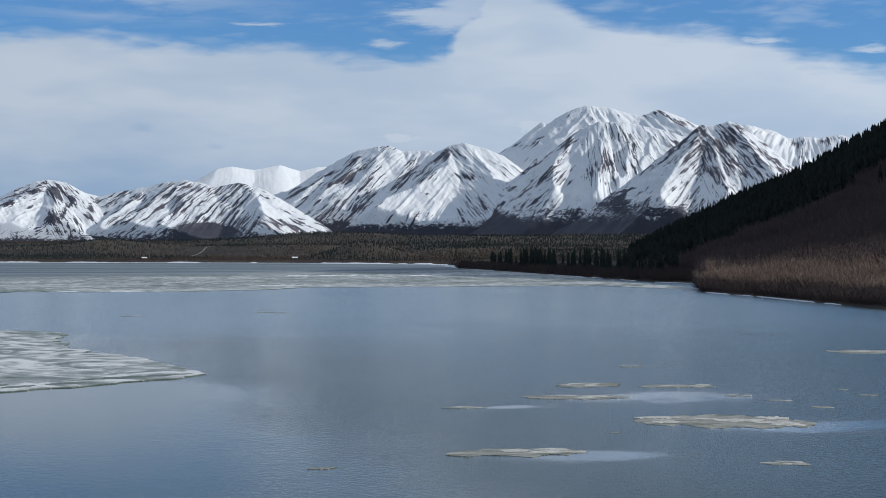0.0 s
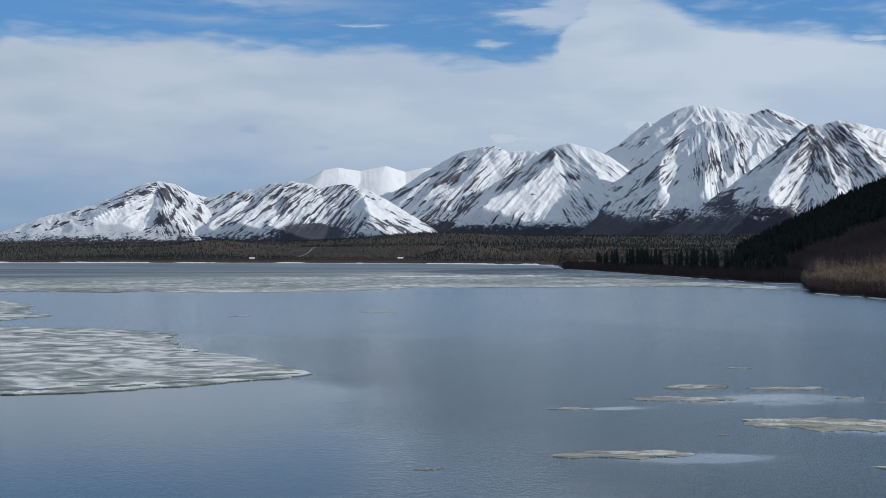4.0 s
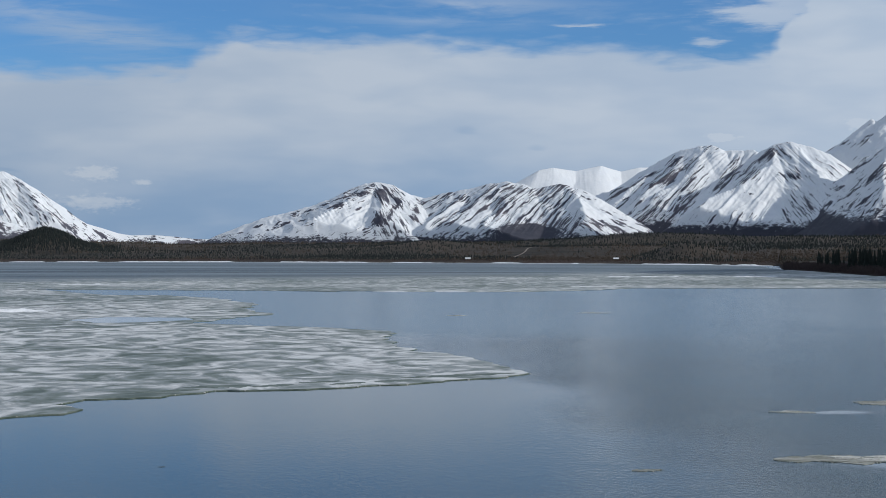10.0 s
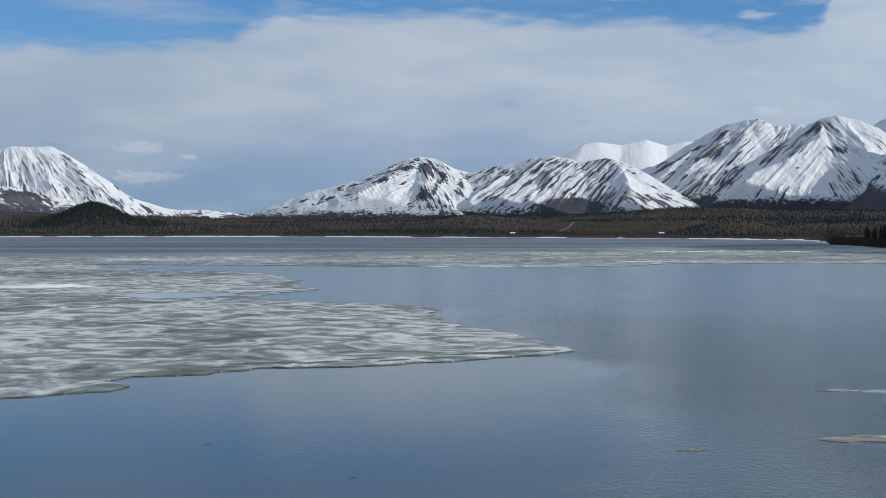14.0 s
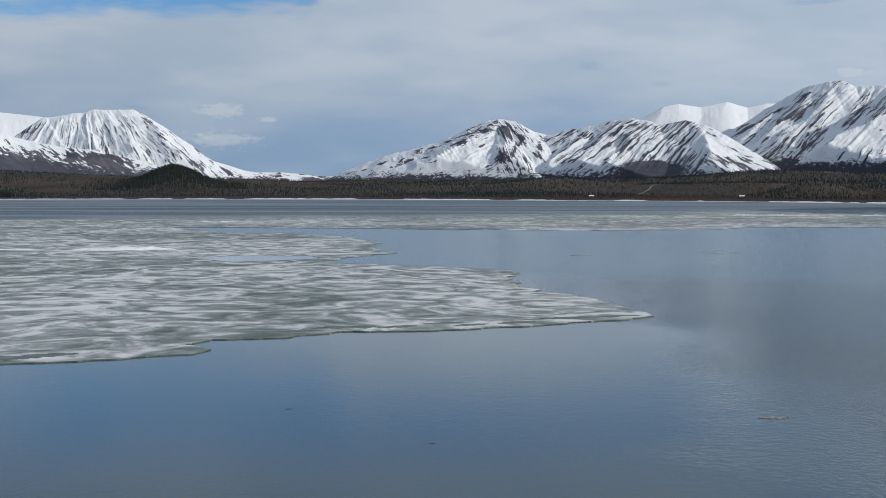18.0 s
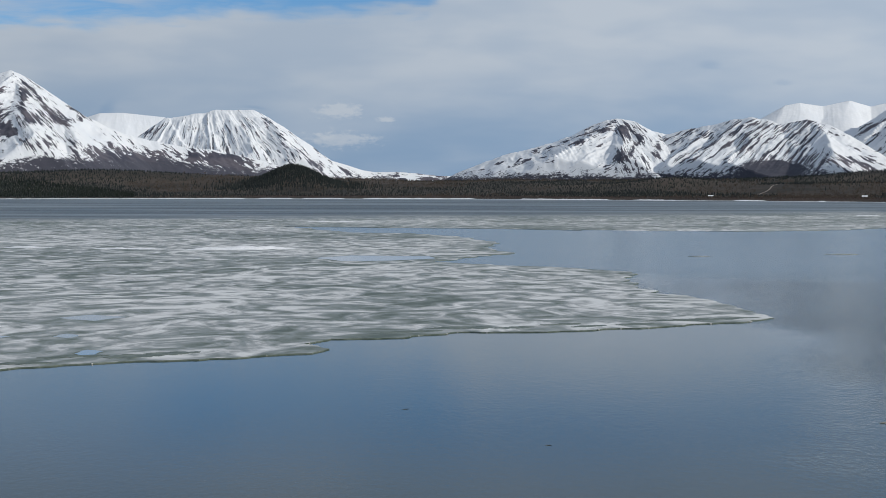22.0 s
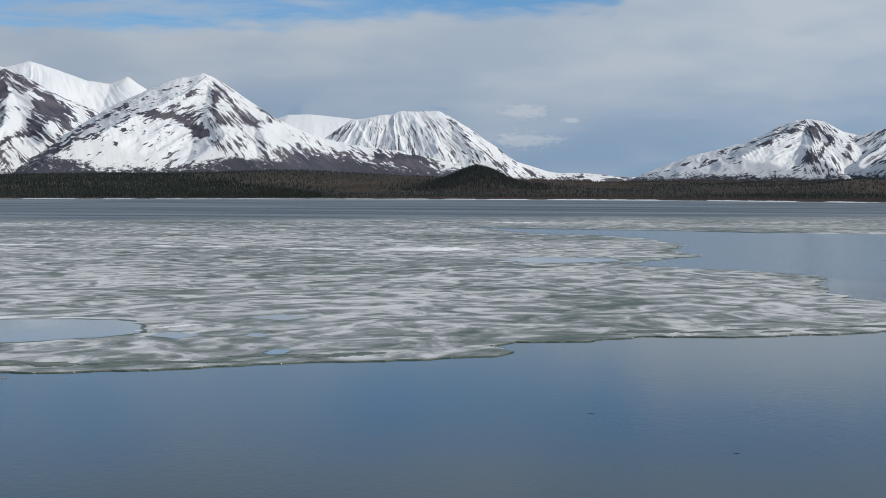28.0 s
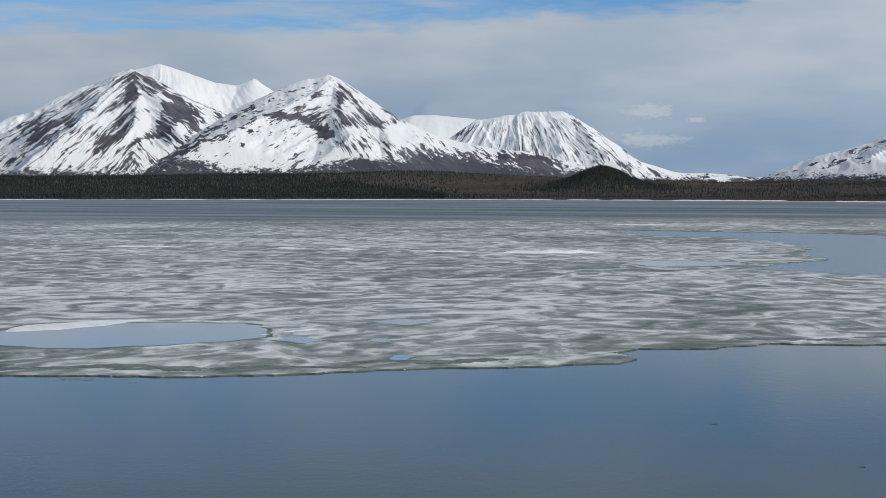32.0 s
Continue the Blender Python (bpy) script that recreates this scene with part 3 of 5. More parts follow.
mountain([(-17.33, 0.58), (-18.01, 0.89), (-19.17, 1.8), (-20.52, 2.8), (-21.48, 3.54), (-22.25, 4.15), (-22.73, 4.12), (-23.2, 4.29), (-23.62, 4.13), (-24.24, 3.62), (-25.18, 2.69), (-26.02, 2.04)],
         3000, "steep snowy peak with dark rock ribs and scree foot", stretch=0.7, seed=1, yaw=12, grade=0.86, furrow=0.75, lee=0.25, fans=[(-20.14, 6.91), (-25.27, 6.24)], split=(-22.28, 0.43), bare_share=0.25, scrub=1.05,
         spurs=[[(-22.24, 4.12), (-21.77, 3.24), (-21.19, 2.28), (-20.52, 1.28)], [(-23.19, 4.26), (-23.95, 3.37), (-24.74, 2.45)], [(-22.66, 3.81), (-22.85, 2.85), (-23.19, 1.88)]],
         zones=[(-21.77, 3.4, 0.47, 0.51, 0.32, 0), (-22.66, 3.19, 0.66, 0.47, 0.25, 0), (-23.31, 3.8, 0.27, 0.47, 0.45, -50), (-23.95, 3.37, 0.7, 0.2, 0.22, -45), (-20.52, 3.0, 1.46, 0.16, 0.5, 35), (-20.81, 2.24, 0.78, 0.27, -0.2, 0), (-21.77, 2.28, 0.59, 0.39, 0.12, 0), (-22.24, 3.97, 0.27, 0.16, 0.4, 0)],
         skirt=[(-19.36, 1.71, 1.17, 0.55, 0.75, 0), (-21.29, 1.31, 0.88, 0.35, 0.35, 0)])
mountain([(-14.51, 2.69), (-15.29, 3.23), (-16.26, 3.73), (-17.14, 4.33), (-17.72, 4.66), (-18.36, 4.88), (-19.18, 4.76), (-20.14, 4.5), (-20.91, 4.66), (-21.58, 4.42), (-22.35, 4.03), (-23.39, 3.4)],
         4250, "highest snow-covered massif with sharp white crest", stretch=0.6, seed=3, yaw=12, grade=0.76, furrow=0.8, lee=0.35, fans=[(-16.65, 7.71), (-23.38, 8.36)], split=(-18.40, 0.39), bare_share=0.09, scrub=0.3,
         spurs=[[(-18.4, 4.85), (-18.05, 4.33), (-17.62, 3.85)], [(-16.84, 4.34), (-17.33, 3.95), (-17.43, 3.66)], [(-20.81, 4.67), (-21.19, 4.31), (-21.96, 3.97)], [(-20.14, 4.51), (-19.56, 4.19), (-19.17, 3.84)]],
         zones=[(-16.1, 3.97, 0.78, 0.16, 0.45, 36), (-17.72, 4.49, 0.27, 0.27, 0.22, 0), (-21.61, 4.2, 0.43, 0.1, 0.5, -22), (-16.84, 3.85, 0.49, 0.23, 0.15, 40), (-20.81, 4.6, 0.35, 0.08, 0.35, 0)])
mountain([(-12.3, 0.45), (-13.14, 0.84), (-14.02, 1.21), (-15.09, 1.81), (-16.26, 2.68), (-17.24, 3.36), (-18.01, 3.94), (-18.79, 4.32), (-19.76, 4.25), (-20.72, 4.05), (-21.87, 3.71), (-22.63, 2.84)],
         3650, "broad snowy mountain flank cut by dark gullies", stretch=0.6, seed=4, yaw=15, grade=0.80, furrow=0.8, lee=0.3, fans=[(-18.2, 7.31), (-21.67, 6.88)], split=(-18.20, 0.55), bare_share=0.21, scrub=1.1,
         spurs=[[(-18.05, 4.0), (-17.43, 2.98), (-17.19, 2.1)], [(-19.02, 4.0), (-18.9, 2.87), (-18.71, 2.1)], [(-20.04, 3.91), (-19.79, 3.06), (-19.56, 2.44)], [(-20.71, 3.83), (-20.52, 3.25), (-20.23, 2.77)]],
         zones=[(-16.26, 2.92, 1.76, 0.21, 0.42, 36), (-17.13, 2.45, 0.51, 0.27, 0.3, 0), (-19.13, 2.91, 0.74, 0.47, 0.26, 0), (-19.79, 3.87, 0.47, 0.2, 0.32, 0), (-18.24, 1.79, 1.17, 0.23, -0.25, 0), (-15.77, 2.2, 0.43, 0.27, 0.18, 0), (-17.62, 3.66, 0.31, 0.43, 0.15, 0), (-14.89, 1.68, 0.59, 0.16, 0.3, 34), (-20.71, 3.73, 0.59, 0.16, 0.12, 0)],
         skirt=[(-14.5, 1.23, 1.17, 0.31, 0.5, 0), (-17.62, 1.28, 1.17, 0.2, 0.25, 0)])
mountain([(-8.2, 0.4), (-9.05, 0.78), (-10.21, 1.49), (-11.38, 2.11), (-12.55, 2.81), (-13.24, 3.32), (-13.73, 3.55), (-14.22, 3.59), (-14.9, 3.39), (-15.48, 3.15), (-16.07, 2.69), (-16.85, 1.9)],
         4000, "rounded white mountain with dark streaked shoulder", stretch=0.5, seed=5, yaw=24, grade=0.74, furrow=0.7, lee=0.5, fans=[(-10.02, 7.13), (-17.81, 7.51)], split=(-13.68, 0.31), bare_share=0.17, scrub=0.85,
         spurs=[[(-13.64, 3.53), (-13.59, 2.89), (-12.71, 2.34), (-11.58, 1.79), (-10.6, 1.21)], [(-14.5, 3.39), (-14.93, 2.69), (-15.13, 2.11)]],
         zones=[(-12.59, 2.73, 1.21, 0.25, 0.26, 34), (-10.41, 1.68, 1.76, 0.39, 0.24, 33), (-12.65, 1.6, 1.37, 0.39, -0.4, 0), (-12.86, 1.87, 0.23, 0.06, 0.7, 0), (-14.07, 2.46, 0.51, 0.08, 0.4, -6), (-13.53, 3.32, 0.16, 0.27, 0.35, 0), (-14.7, 2.85, 0.78, 0.43, 0.06, 0), (-13.72, 2.11, 0.98, 0.16, -0.15, 0)])
mountain([(-7.84, 1.76), (-8.47, 2.18), (-9.05, 2.57), (-9.83, 3.02), (-10.41, 3.32), (-10.99, 3.43), (-11.58, 3.49), (-12.01, 3.32), (-12.95, 3.32), (-13.53, 3.08), (-14.7, 2.49)],
         4350, "long snowy ridge with diagonal rock stripes", stretch=0.42, seed=6, yaw=34, grade=0.74, furrow=0.8, lee=0.45, fans=[(-16.84, 8.09)], bare_share=0.26, scrub=0.95,
         spurs=[[(-11.5, 3.51), (-10.89, 2.69), (-9.63, 1.81), (-8.75, 0.97)], [(-9.82, 3.04), (-9.24, 2.49), (-8.27, 1.61)], [(-10.6, 3.23), (-10.02, 2.49), (-9.04, 1.71)]],
         zones=[(-9.9, 3.0, 0.86, 0.16, 0.3, 0), (-11.61, 2.85, 0.43, 0.35, -0.35, 0), (-10.83, 3.31, 0.55, 0.14, -0.6, 0), (-10.02, 2.01, 1.37, 0.51, 0.1, 0), (-12.36, 3.24, 0.59, 0.16, -0.5, 0)])
mountain([(-4.43, 2.0), (-5.0, 2.33), (-5.67, 2.7), (-6.15, 2.78), (-6.92, 2.66), (-7.79, 2.84), (-8.47, 2.63), (-9.09, 2.77), (-9.63, 2.77), (-10.6, 2.6)],
         4720, "smooth bright snow plateau behind the ridges", yaw=-26, seed=7, grade=0.70, furrow=0.08, back=180, fans=[(-6.92, 6.53)], bare_share=0, scrub=-0.5)
mountain([(1.2, 0.45), (0.2, 0.85), (-0.66, 1.2), (-1.69, 1.74), (-2.91, 1.99), (-4.05, 2.25), (-4.71, 2.29), (-5.57, 2.08), (-6.44, 2.2), (-7.11, 2.05), (-7.98, 1.56), (-8.91, 0.86)],
         4000, "low snowy mountain with diagonal dark stripes", stretch=0.42, seed=8, yaw=32, grade=0.62, furrow=0.75, lee=0.45, fans=[(-3.1, 4.08), (-11.77, 7.34)], split=(-7.01, 0.35), bare_share=0.29, scrub=0.45,
         spurs=[[(-6.43, 2.23), (-7.01, 1.8), (-7.26, 1.22)], [(-4.23, 2.23), (-3.47, 1.59), (-2.44, 0.82)], [(-5.28, 2.09), (-4.61, 1.5), (-3.66, 0.73)], [(-3.1, 1.92), (-2.44, 1.4), (-1.68, 0.82)]],
         zones=[(-7.73, 1.4, 0.82, 0.35, -0.18, 0), (-7.59, 0.82, 0.98, 0.14, 0.3, 0), (-2.94, 1.78, 0.43, 0.18, 0.2, 0), (-4.27, 1.31, 0.39, 0.23, 0.2, 0), (-6.34, 2.19, 0.55, 0.12, 0.35, 0), (-4.04, 2.17, 0.78, 0.1, 0.25, 0), (-1.97, 0.73, 1.17, 0.16, -0.1, 0)],
         skirt=[(-5.23, 0.69, 1.21, 0.35, 0.6, 0), (-8.46, 0.84, 0.59, 0.2, 0.3, 0)])
mountain([(5.6, 0.38), (4.65, 0.75), (3.69, 1.1), (2.54, 1.35), (1.57, 1.7), (0.79, 2.09), (0.02, 2.31), (-0.57, 2.19), (-1.15, 1.88), (-2.13, 1.63), (-3.3, 1.06), (-4.08, 0.77)],
         4200, "snowy peak with dark craggy summit and long slope", seed=9, yaw=18, grade=0.58, furrow=0.7, lee=0.4, fans=[(1.18, 3.83), (-3.28, 2.94)], split=(0.05, 0.20), bare_share=0.15, scrub=0.42,
         spurs=[[(-0.03, 2.24), (-0.27, 1.63), (-0.4, 0.8)], [(0.01, 2.24), (0.82, 1.66), (2.64, 0.86)], [(-1.03, 1.77), (-1.22, 1.26), (-0.47, 0.68)]],
         zones=[(-0.23, 1.86, 0.29, 0.31, 0.5, 0), (-0.1, 1.01, 0.2, 0.29, 0.6, -60), (-0.66, 1.9, 0.2, 0.31, 0.35, 0), (-0.55, 1.25, 0.51, 0.12, 0.5, 55), (-1.42, 1.37, 0.1, 0.23, 0.55, 0), (0.73, 1.76, 0.7, 0.08, 0.35, 14), (1.29, 1.43, 0.43, 0.08, 0.5, 10), (0.41, 1.38, 0.31, 0.08, 0.45, 5), (0.82, 0.98, 0.82, 0.23, -0.3, 0), (-0.29, 0.57, 1.17, 0.1, 0.2, 0), (0.3, 2.05, 0.51, 0.08, 0.35, 28), (2.28, 0.99, 0.59, 0.16, 0.25, 15), (3.54, 0.74, 0.78, 0.12, 0.2, 10), (-0.99, 0.86, 0.27, 0.12, 0.4, -40)])
mountain([(9.48, 0.57), (8.52, 0.45), (7.56, 0.46), (6.8, 0.4), (6.05, 0.32), (5.3, 0.32)],
         4780, "distant low snowy foothills in the gap", seed=10, furrow=0.4, back=120, foot=0.1, fans=[(22.0, 2.2)], bare_share=0.45, scrub=0.12)
mountain([(16.47, 1.54), (15.49, 2.28), (14.71, 2.37), (13.65, 2.57), (12.38, 2.57), (11.8, 2.22), (11.22, 1.83), (10.64, 1.38), (9.86, 0.88), (8.71, 0.51), (7.75, 0.38)],
         4300, "white flat-topped volcano with fine gullies", stretch=0.6, seed=11, grade=0.74, furrow=0.75, fans=[(14.22, 4.05)], bare_share=0.21, scrub=0.32,
         spurs=[[(15.33, 2.31), (15.05, 1.73), (14.7, 1.24)], [(14.22, 2.39), (13.83, 1.63), (13.63, 1.04)], [(13.24, 2.42), (12.66, 1.62), (12.27, 0.85)], [(12.17, 2.42), (11.49, 1.62), (10.82, 0.94)]],
         zones=[(14.51, 1.61, 0.27, 0.39, 0.2, 0), (15.64, 2.0, 0.43, 0.14, 0.35, 35), (13.34, 2.4, 1.37, 0.14, -0.25, 0), (10.58, 0.84, 0.66, 0.16, 0.2, -32), (12.66, 1.43, 0.59, 0.39, 0.06, 0), (9.85, 0.83, 0.78, 0.16, 0.15, -30)])
mountain([(19.39, 1.53), (18.22, 2.23), (17.64, 2.43), (16.86, 2.45), (15.49, 2.31), (14.32, 1.93)],
         4750, "smooth white ridge behind the volcano", seed=12, grade=0.70, furrow=0.08, back=120, fans=[(16.26, 4.44)], bare_share=0, scrub=-0.5)
mountain([(27.83, 0.49), (26.32, 1.08), (25.17, 1.7), (24.41, 2.18), (23.45, 2.75), (22.48, 3.2), (21.52, 3.61), (20.94, 3.71), (20.55, 3.83), (20.16, 3.69), (19.39, 3.18), (18.61, 2.6), (17.64, 2.08), (16.47, 1.63), (15.3, 1.38), (13.74, 1.19), (12.38, 0.9), (11.21, 0.57)],
         3700, "snowy mountain with bare brown rock bands and foothill", seed=13, grade=0.70, furrow=0.6, lee=0.05, fans=[(23.26, 6.11), (14.31, 5.59)], split=(20.40, 0.31), bare_share=0.17, scrub=0.62,
         spurs=[[(20.4, 3.69), (20.09, 2.79), (19.87, 1.82), (20.09, 0.95)], [(20.5, 3.69), (21.33, 3.11), (22.49, 2.48), (24.42, 1.69), (26.8, 0.71)], [(19.39, 3.08), (18.84, 2.21), (18.41, 1.53)]],
         zones=[(21.72, 2.35, 0.78, 0.12, 0.85, -4), (20.9, 2.03, 0.47, 0.14, 0.8, -18), (21.52, 2.68, 0.51, 0.08, 0.55, -4), (20.9, 3.11, 0.27, 0.08, 0.55, 18), (20.13, 2.98, 0.14, 0.43, 0.8, 0), (19.93, 2.19, 0.35, 0.18, 0.7, 0), (20.71, 1.8, 0.35, 0.1, 0.6, 0), (19.35, 2.58, 0.82, 0.14, 0.5, -48), (18.96, 2.19, 0.43, 0.14, 0.4, -10), (20.13, 1.45, 0.55, 0.2, 0.3, 0), (23.46, 1.39, 0.16, 0.06, 0.9, 0), (23.94, 2.24, 1.17, 0.1, 0.4, 28), (25.53, 1.14, 1.29, 0.23, 0.38, 28), (17.34, 1.3, 0.98, 0.16, 0.25, 0), (16.36, 0.85, 1.76, 0.31, 0.75, -6), (13.63, 0.85, 1.46, 0.25, 0.8, -10)],
         skirt=[(16.26, 0.76, 2.15, 0.43, 0.35, 0), (19.39, 0.85, 1.37, 0.31, 0.4, 0), (25.56, 0.82, 1.37, 0.27, 0.35, 0)])
mountain([(34.75, 0.5), (32.61, 1.15), (31.52, 1.68), (30.42, 2.32), (29.49, 2.84), (28.56, 3.29), (27.81, 3.73), (27.21, 3.93), (26.68, 3.75), (25.93, 3.32), (24.98, 2.85), (24.02, 2.51), (22.87, 1.71)],
         4200, "pyramid peak with dark rock ribs and snow gullies", stretch=0.5, seed=14, grade=0.72, furrow=0.8, lee=-0.1, fans=[(32.26, 6.96), (22.11, 7.46)], split=(27.12, 0.23), bare_share=0.28, scrub=0.55,
         spurs=[[(27.21, 3.85), (26.97, 3.0), (27.16, 2.05), (28.02, 1.35)], [(27.16, 3.84), (26.13, 2.82), (25.56, 1.68)], [(27.31, 3.83), (28.4, 2.79), (29.88, 1.44)]],
         zones=[(27.16, 3.04, 0.29, 0.66, 0.7, 0), (27.57, 2.12, 0.18, 0.39, 0.4, 0), (28.13, 1.54, 0.33, 0.2, 0.65, 30), (26.74, 2.85, 0.16, 0.51, -1.0, -70), (27.12, 1.78, 0.78, 0.1, -0.6, 38), (25.94, 2.71, 0.9, 0.31, 0.6, -38), (26.17, 1.98, 0.39, 0.27, 0.6, 0), (25.22, 2.34, 0.59, 0.18, 0.4, -40), (25.09, 1.92, 0.35, 0.14, 0.4, -30), (28.77, 2.48, 1.56, 0.14, 0.16, 36), (28.21, 2.14, 0.43, 0.18, -0.35, 0), (29.7, 1.91, 1.37, 0.12, 0.16, 32), (29.88, 1.09, 1.17, 0.16, -0.05, 0), (25.56, 1.91, 0.16, 0.23, -0.6, -60), (26.89, 1.57, 0.78, 0.08, 0.5, 14), (26.61, 2.24, 0.27, 0.27, -0.6, 0)])
mountain([(28.19, 3.2), (27.24, 3.89), (26.3, 4.13), (25.54, 3.91), (24.4, 3.51), (23.64, 3.42), (23.06, 3.67), (22.68, 3.41), (22.1, 3.03), (20.94, 2.49)],
         4650, "white windblown snow ridge behind the peaks", seed=15, grade=0.80, furrow=0.3, back=200, foot=-0.2, fans=[(25.94, 6.25)], bare_share=0, scrub=-0.5)
mountain([(33.68, 1.63), (31.51, 2.12), (30.41, 2.51), (29.49, 3.03), (28.56, 3.38), (27.81, 3.39)],
         4450, "pale snow shoulder behind the pyramid peak", seed=16, grade=0.70, back=200, foot=-0.2, fans=[(25.94, 6.25)], bare_share=0.1, scrub=0.3)


# ---------------------------------------------------------------- lake ice
def outline(nodes, spacing, ragged, seed, closed=True):
    """A ragged line along the nodes."""
    p = np.array(nodes, float)
    if closed:
        p = np.concatenate([p, p[:1]])
    out = []
    for (x0, y0), (x1, y1) in zip(p[:-1], p[1:]):
        length = math.hypot(x1 - x0, y1 - y0)
        n = max(1, int(length / spacing))
        t = np.arange(n) / n
        amp = min(ragged, length * 0.16)
        off = amp * (np.minimum(t, 1 - t) * 4).clip(0, 1) * (fbm(x0 + t * length / (spacing * 5), y0 + 0 * t, seed, 4) - 0.5) * 2
        nx, ny = -(y1 - y0) / max(length, 1e-6), (x1 - x0) / max(length, 1e-6)
        out.append(np.stack([x0 + t * (x1 - x0) + nx * off, y0 + t * (y1 - y0) + ny * off], 1))
    return np.concatenate(out)


def slab(points, z0, z1):
    """A flat plate with the given outline."""
    bm = bmesh.new()
    vs = [bm.verts.new((x, y, z1)) for x, y in points]
    f = bm.faces.new(vs)
    f.normal_update()
    if f.normal.z < 0:
        f.normal_flip()
    low = bmesh.ops.extrude_face_region(bm, geom=[f])
    bmesh.ops.translate(bm, verts=[g for g in low["geom"] if isinstance(g, bmesh.types.BMVert)], vec=(0, 0, z0 - z1))
    bmesh.ops.triangulate(bm, faces=[q for q in bm.faces if len(q.verts) > 4])
    bmesh.ops.recalc_face_normals(bm, faces=bm.faces)
    return bm


EDGE_NEAR = [(18.2, 197.7), (14.7, 191.8), (6.0, 185.3), (-7.5, 176.3), (-17.0, 175.2), (-21.8, 167.9), (-29.0, 165.8), (-30.7, 159.9), (-27.4, 155.6), (-28.3, 151.4), (-32.1, 149.2), (-37.3, 144.7), (-42.7, 143.1), (-47.0, 140.0), (-52.1, 135.1), (-61.8, 129.4), (-70.1, 127.7), (-77.7, 125.7)]
EDGE_FAR = [(222.7, 544.4), (205.8, 612.0), (149.0, 610.2), (96.0, 617.0), (70.6, 582.0), (40.1, 568.0), (-15.9, 584.6), (-12.0, 573.7), (-45.0, 595.5), (-86.9, 602.7), (-125.5, 618.5), (-87.0, 538.5), (-65.8, 532.6), (-48.4, 503.6), (-31.4, 445.1), (-32.4, 409.2), (-23.4, 382.0), (-33.7, 349.6), (-36.8, 334.1), (-31.8, 329.4), (-7.7, 312.1), (2.3, 300.2), (2.4, 259.5), (10.7, 231.1), (15.0, 214.1)]
sweep = [polar(a, shore(a) + 6) for a in np.arange(44, -22.2, -1.0)]
near_pts = outline(EDGE_NEAR + [(-110, 118), (-180, 140), (-420, 330)], 0.6, 1.6, 5, False)
far_pts = outline(EDGE_FAR + [EDGE_NEAR[0]], 1.5, 5.0, 6, False)
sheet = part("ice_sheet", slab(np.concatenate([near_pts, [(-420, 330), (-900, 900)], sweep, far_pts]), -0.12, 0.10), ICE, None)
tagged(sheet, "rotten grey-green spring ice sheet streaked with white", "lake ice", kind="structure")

# ---------------------------------------------------------------- floes, pools and ridges on the lake
def blob(cx, cy, length, width, turn, seed, n=96, ragged=0.35, pitch=1.6):
    """The outline of a lens-shaped plate with ragged rims and drawn-out ends."""
    t = np.arange(n) / n * 2 * math.pi
    rough = 1 + ragged * ((fbm(np.cos(t) * pitch + seed * 7.7, np.sin(t) * pitch, seed, 5, 0.65) - 0.5) * 2)
    x = length / 2 * np.cos(t) * (1 + 0.35 * ragged * (vnoise(np.sin(t) * 2.0 + 9.0, seed * 1.3 + 0 * t, seed + 3) - 0.5))
    y = width / 2 * np.sign(np.sin(t)) * np.abs(np.sin(t)) ** 0.9 * rough
    c, s = math.cos(radians(turn)), math.sin(radians(turn))
    return np.stack([cx + c * x - s * y, cy + s * x + c * y], 1)


def floe(cx, cy, length, width, turn, seed, label, crust=True):
    """A drifting plate of ice: soaked lobes with a drained crust on the far side."""
    rng = np.random.default_rng(seed)
    width = width * 1.15
    ob = tagged(new("ice_floe"), label, "ice floe", "drifting ice floes")
    ob.location = (cx, cy, 0)
    c, s = math.cos(radians(turn)), math.sin(radians(turn))

    def at(along, across):
        return c * along * length - s * across * width, s * along * length + c * across * width

    part("plate", slab(blob(0, 0, length * 0.9, width * 0.72, turn, seed, 150, 1.0, 3.4), -0.10, 0.03), FLOE, ob)
    for k in range(5 if crust else 2):
        side = rng.uniform(-0.42, 0.42)
        part("fragment", slab(blob(*at(side, rng.uniform(-0.3, 0.3) * (1 - abs(side))), length * rng.uniform(0.18, 0.42), width * rng.uniform(0.2, 0.4), turn + rng.uniform(-12, 12), seed + 9 + k, 70, 1.0, 3.0), -0.08, 0.036 + 0.004 * k), FLOE, ob, "soaked grey-green ice fragment")
    if crust:
        for k in range(8):
            g = rng.uniform(-0.38, 0.38)
            part("crust", slab(blob(*at(g, -0.12 + 0.06 * k - 0.1 * abs(g)), length * rng.uniform(0.10, 0.30), width * rng.uniform(0.07, 0.18), turn + rng.uniform(-9, 9), seed + 25 + k, 90, 1.1, 3.6), 0.0, 0.058 + 0.005 * k), CRUST, ob, "drained white ice crust")
    return ob


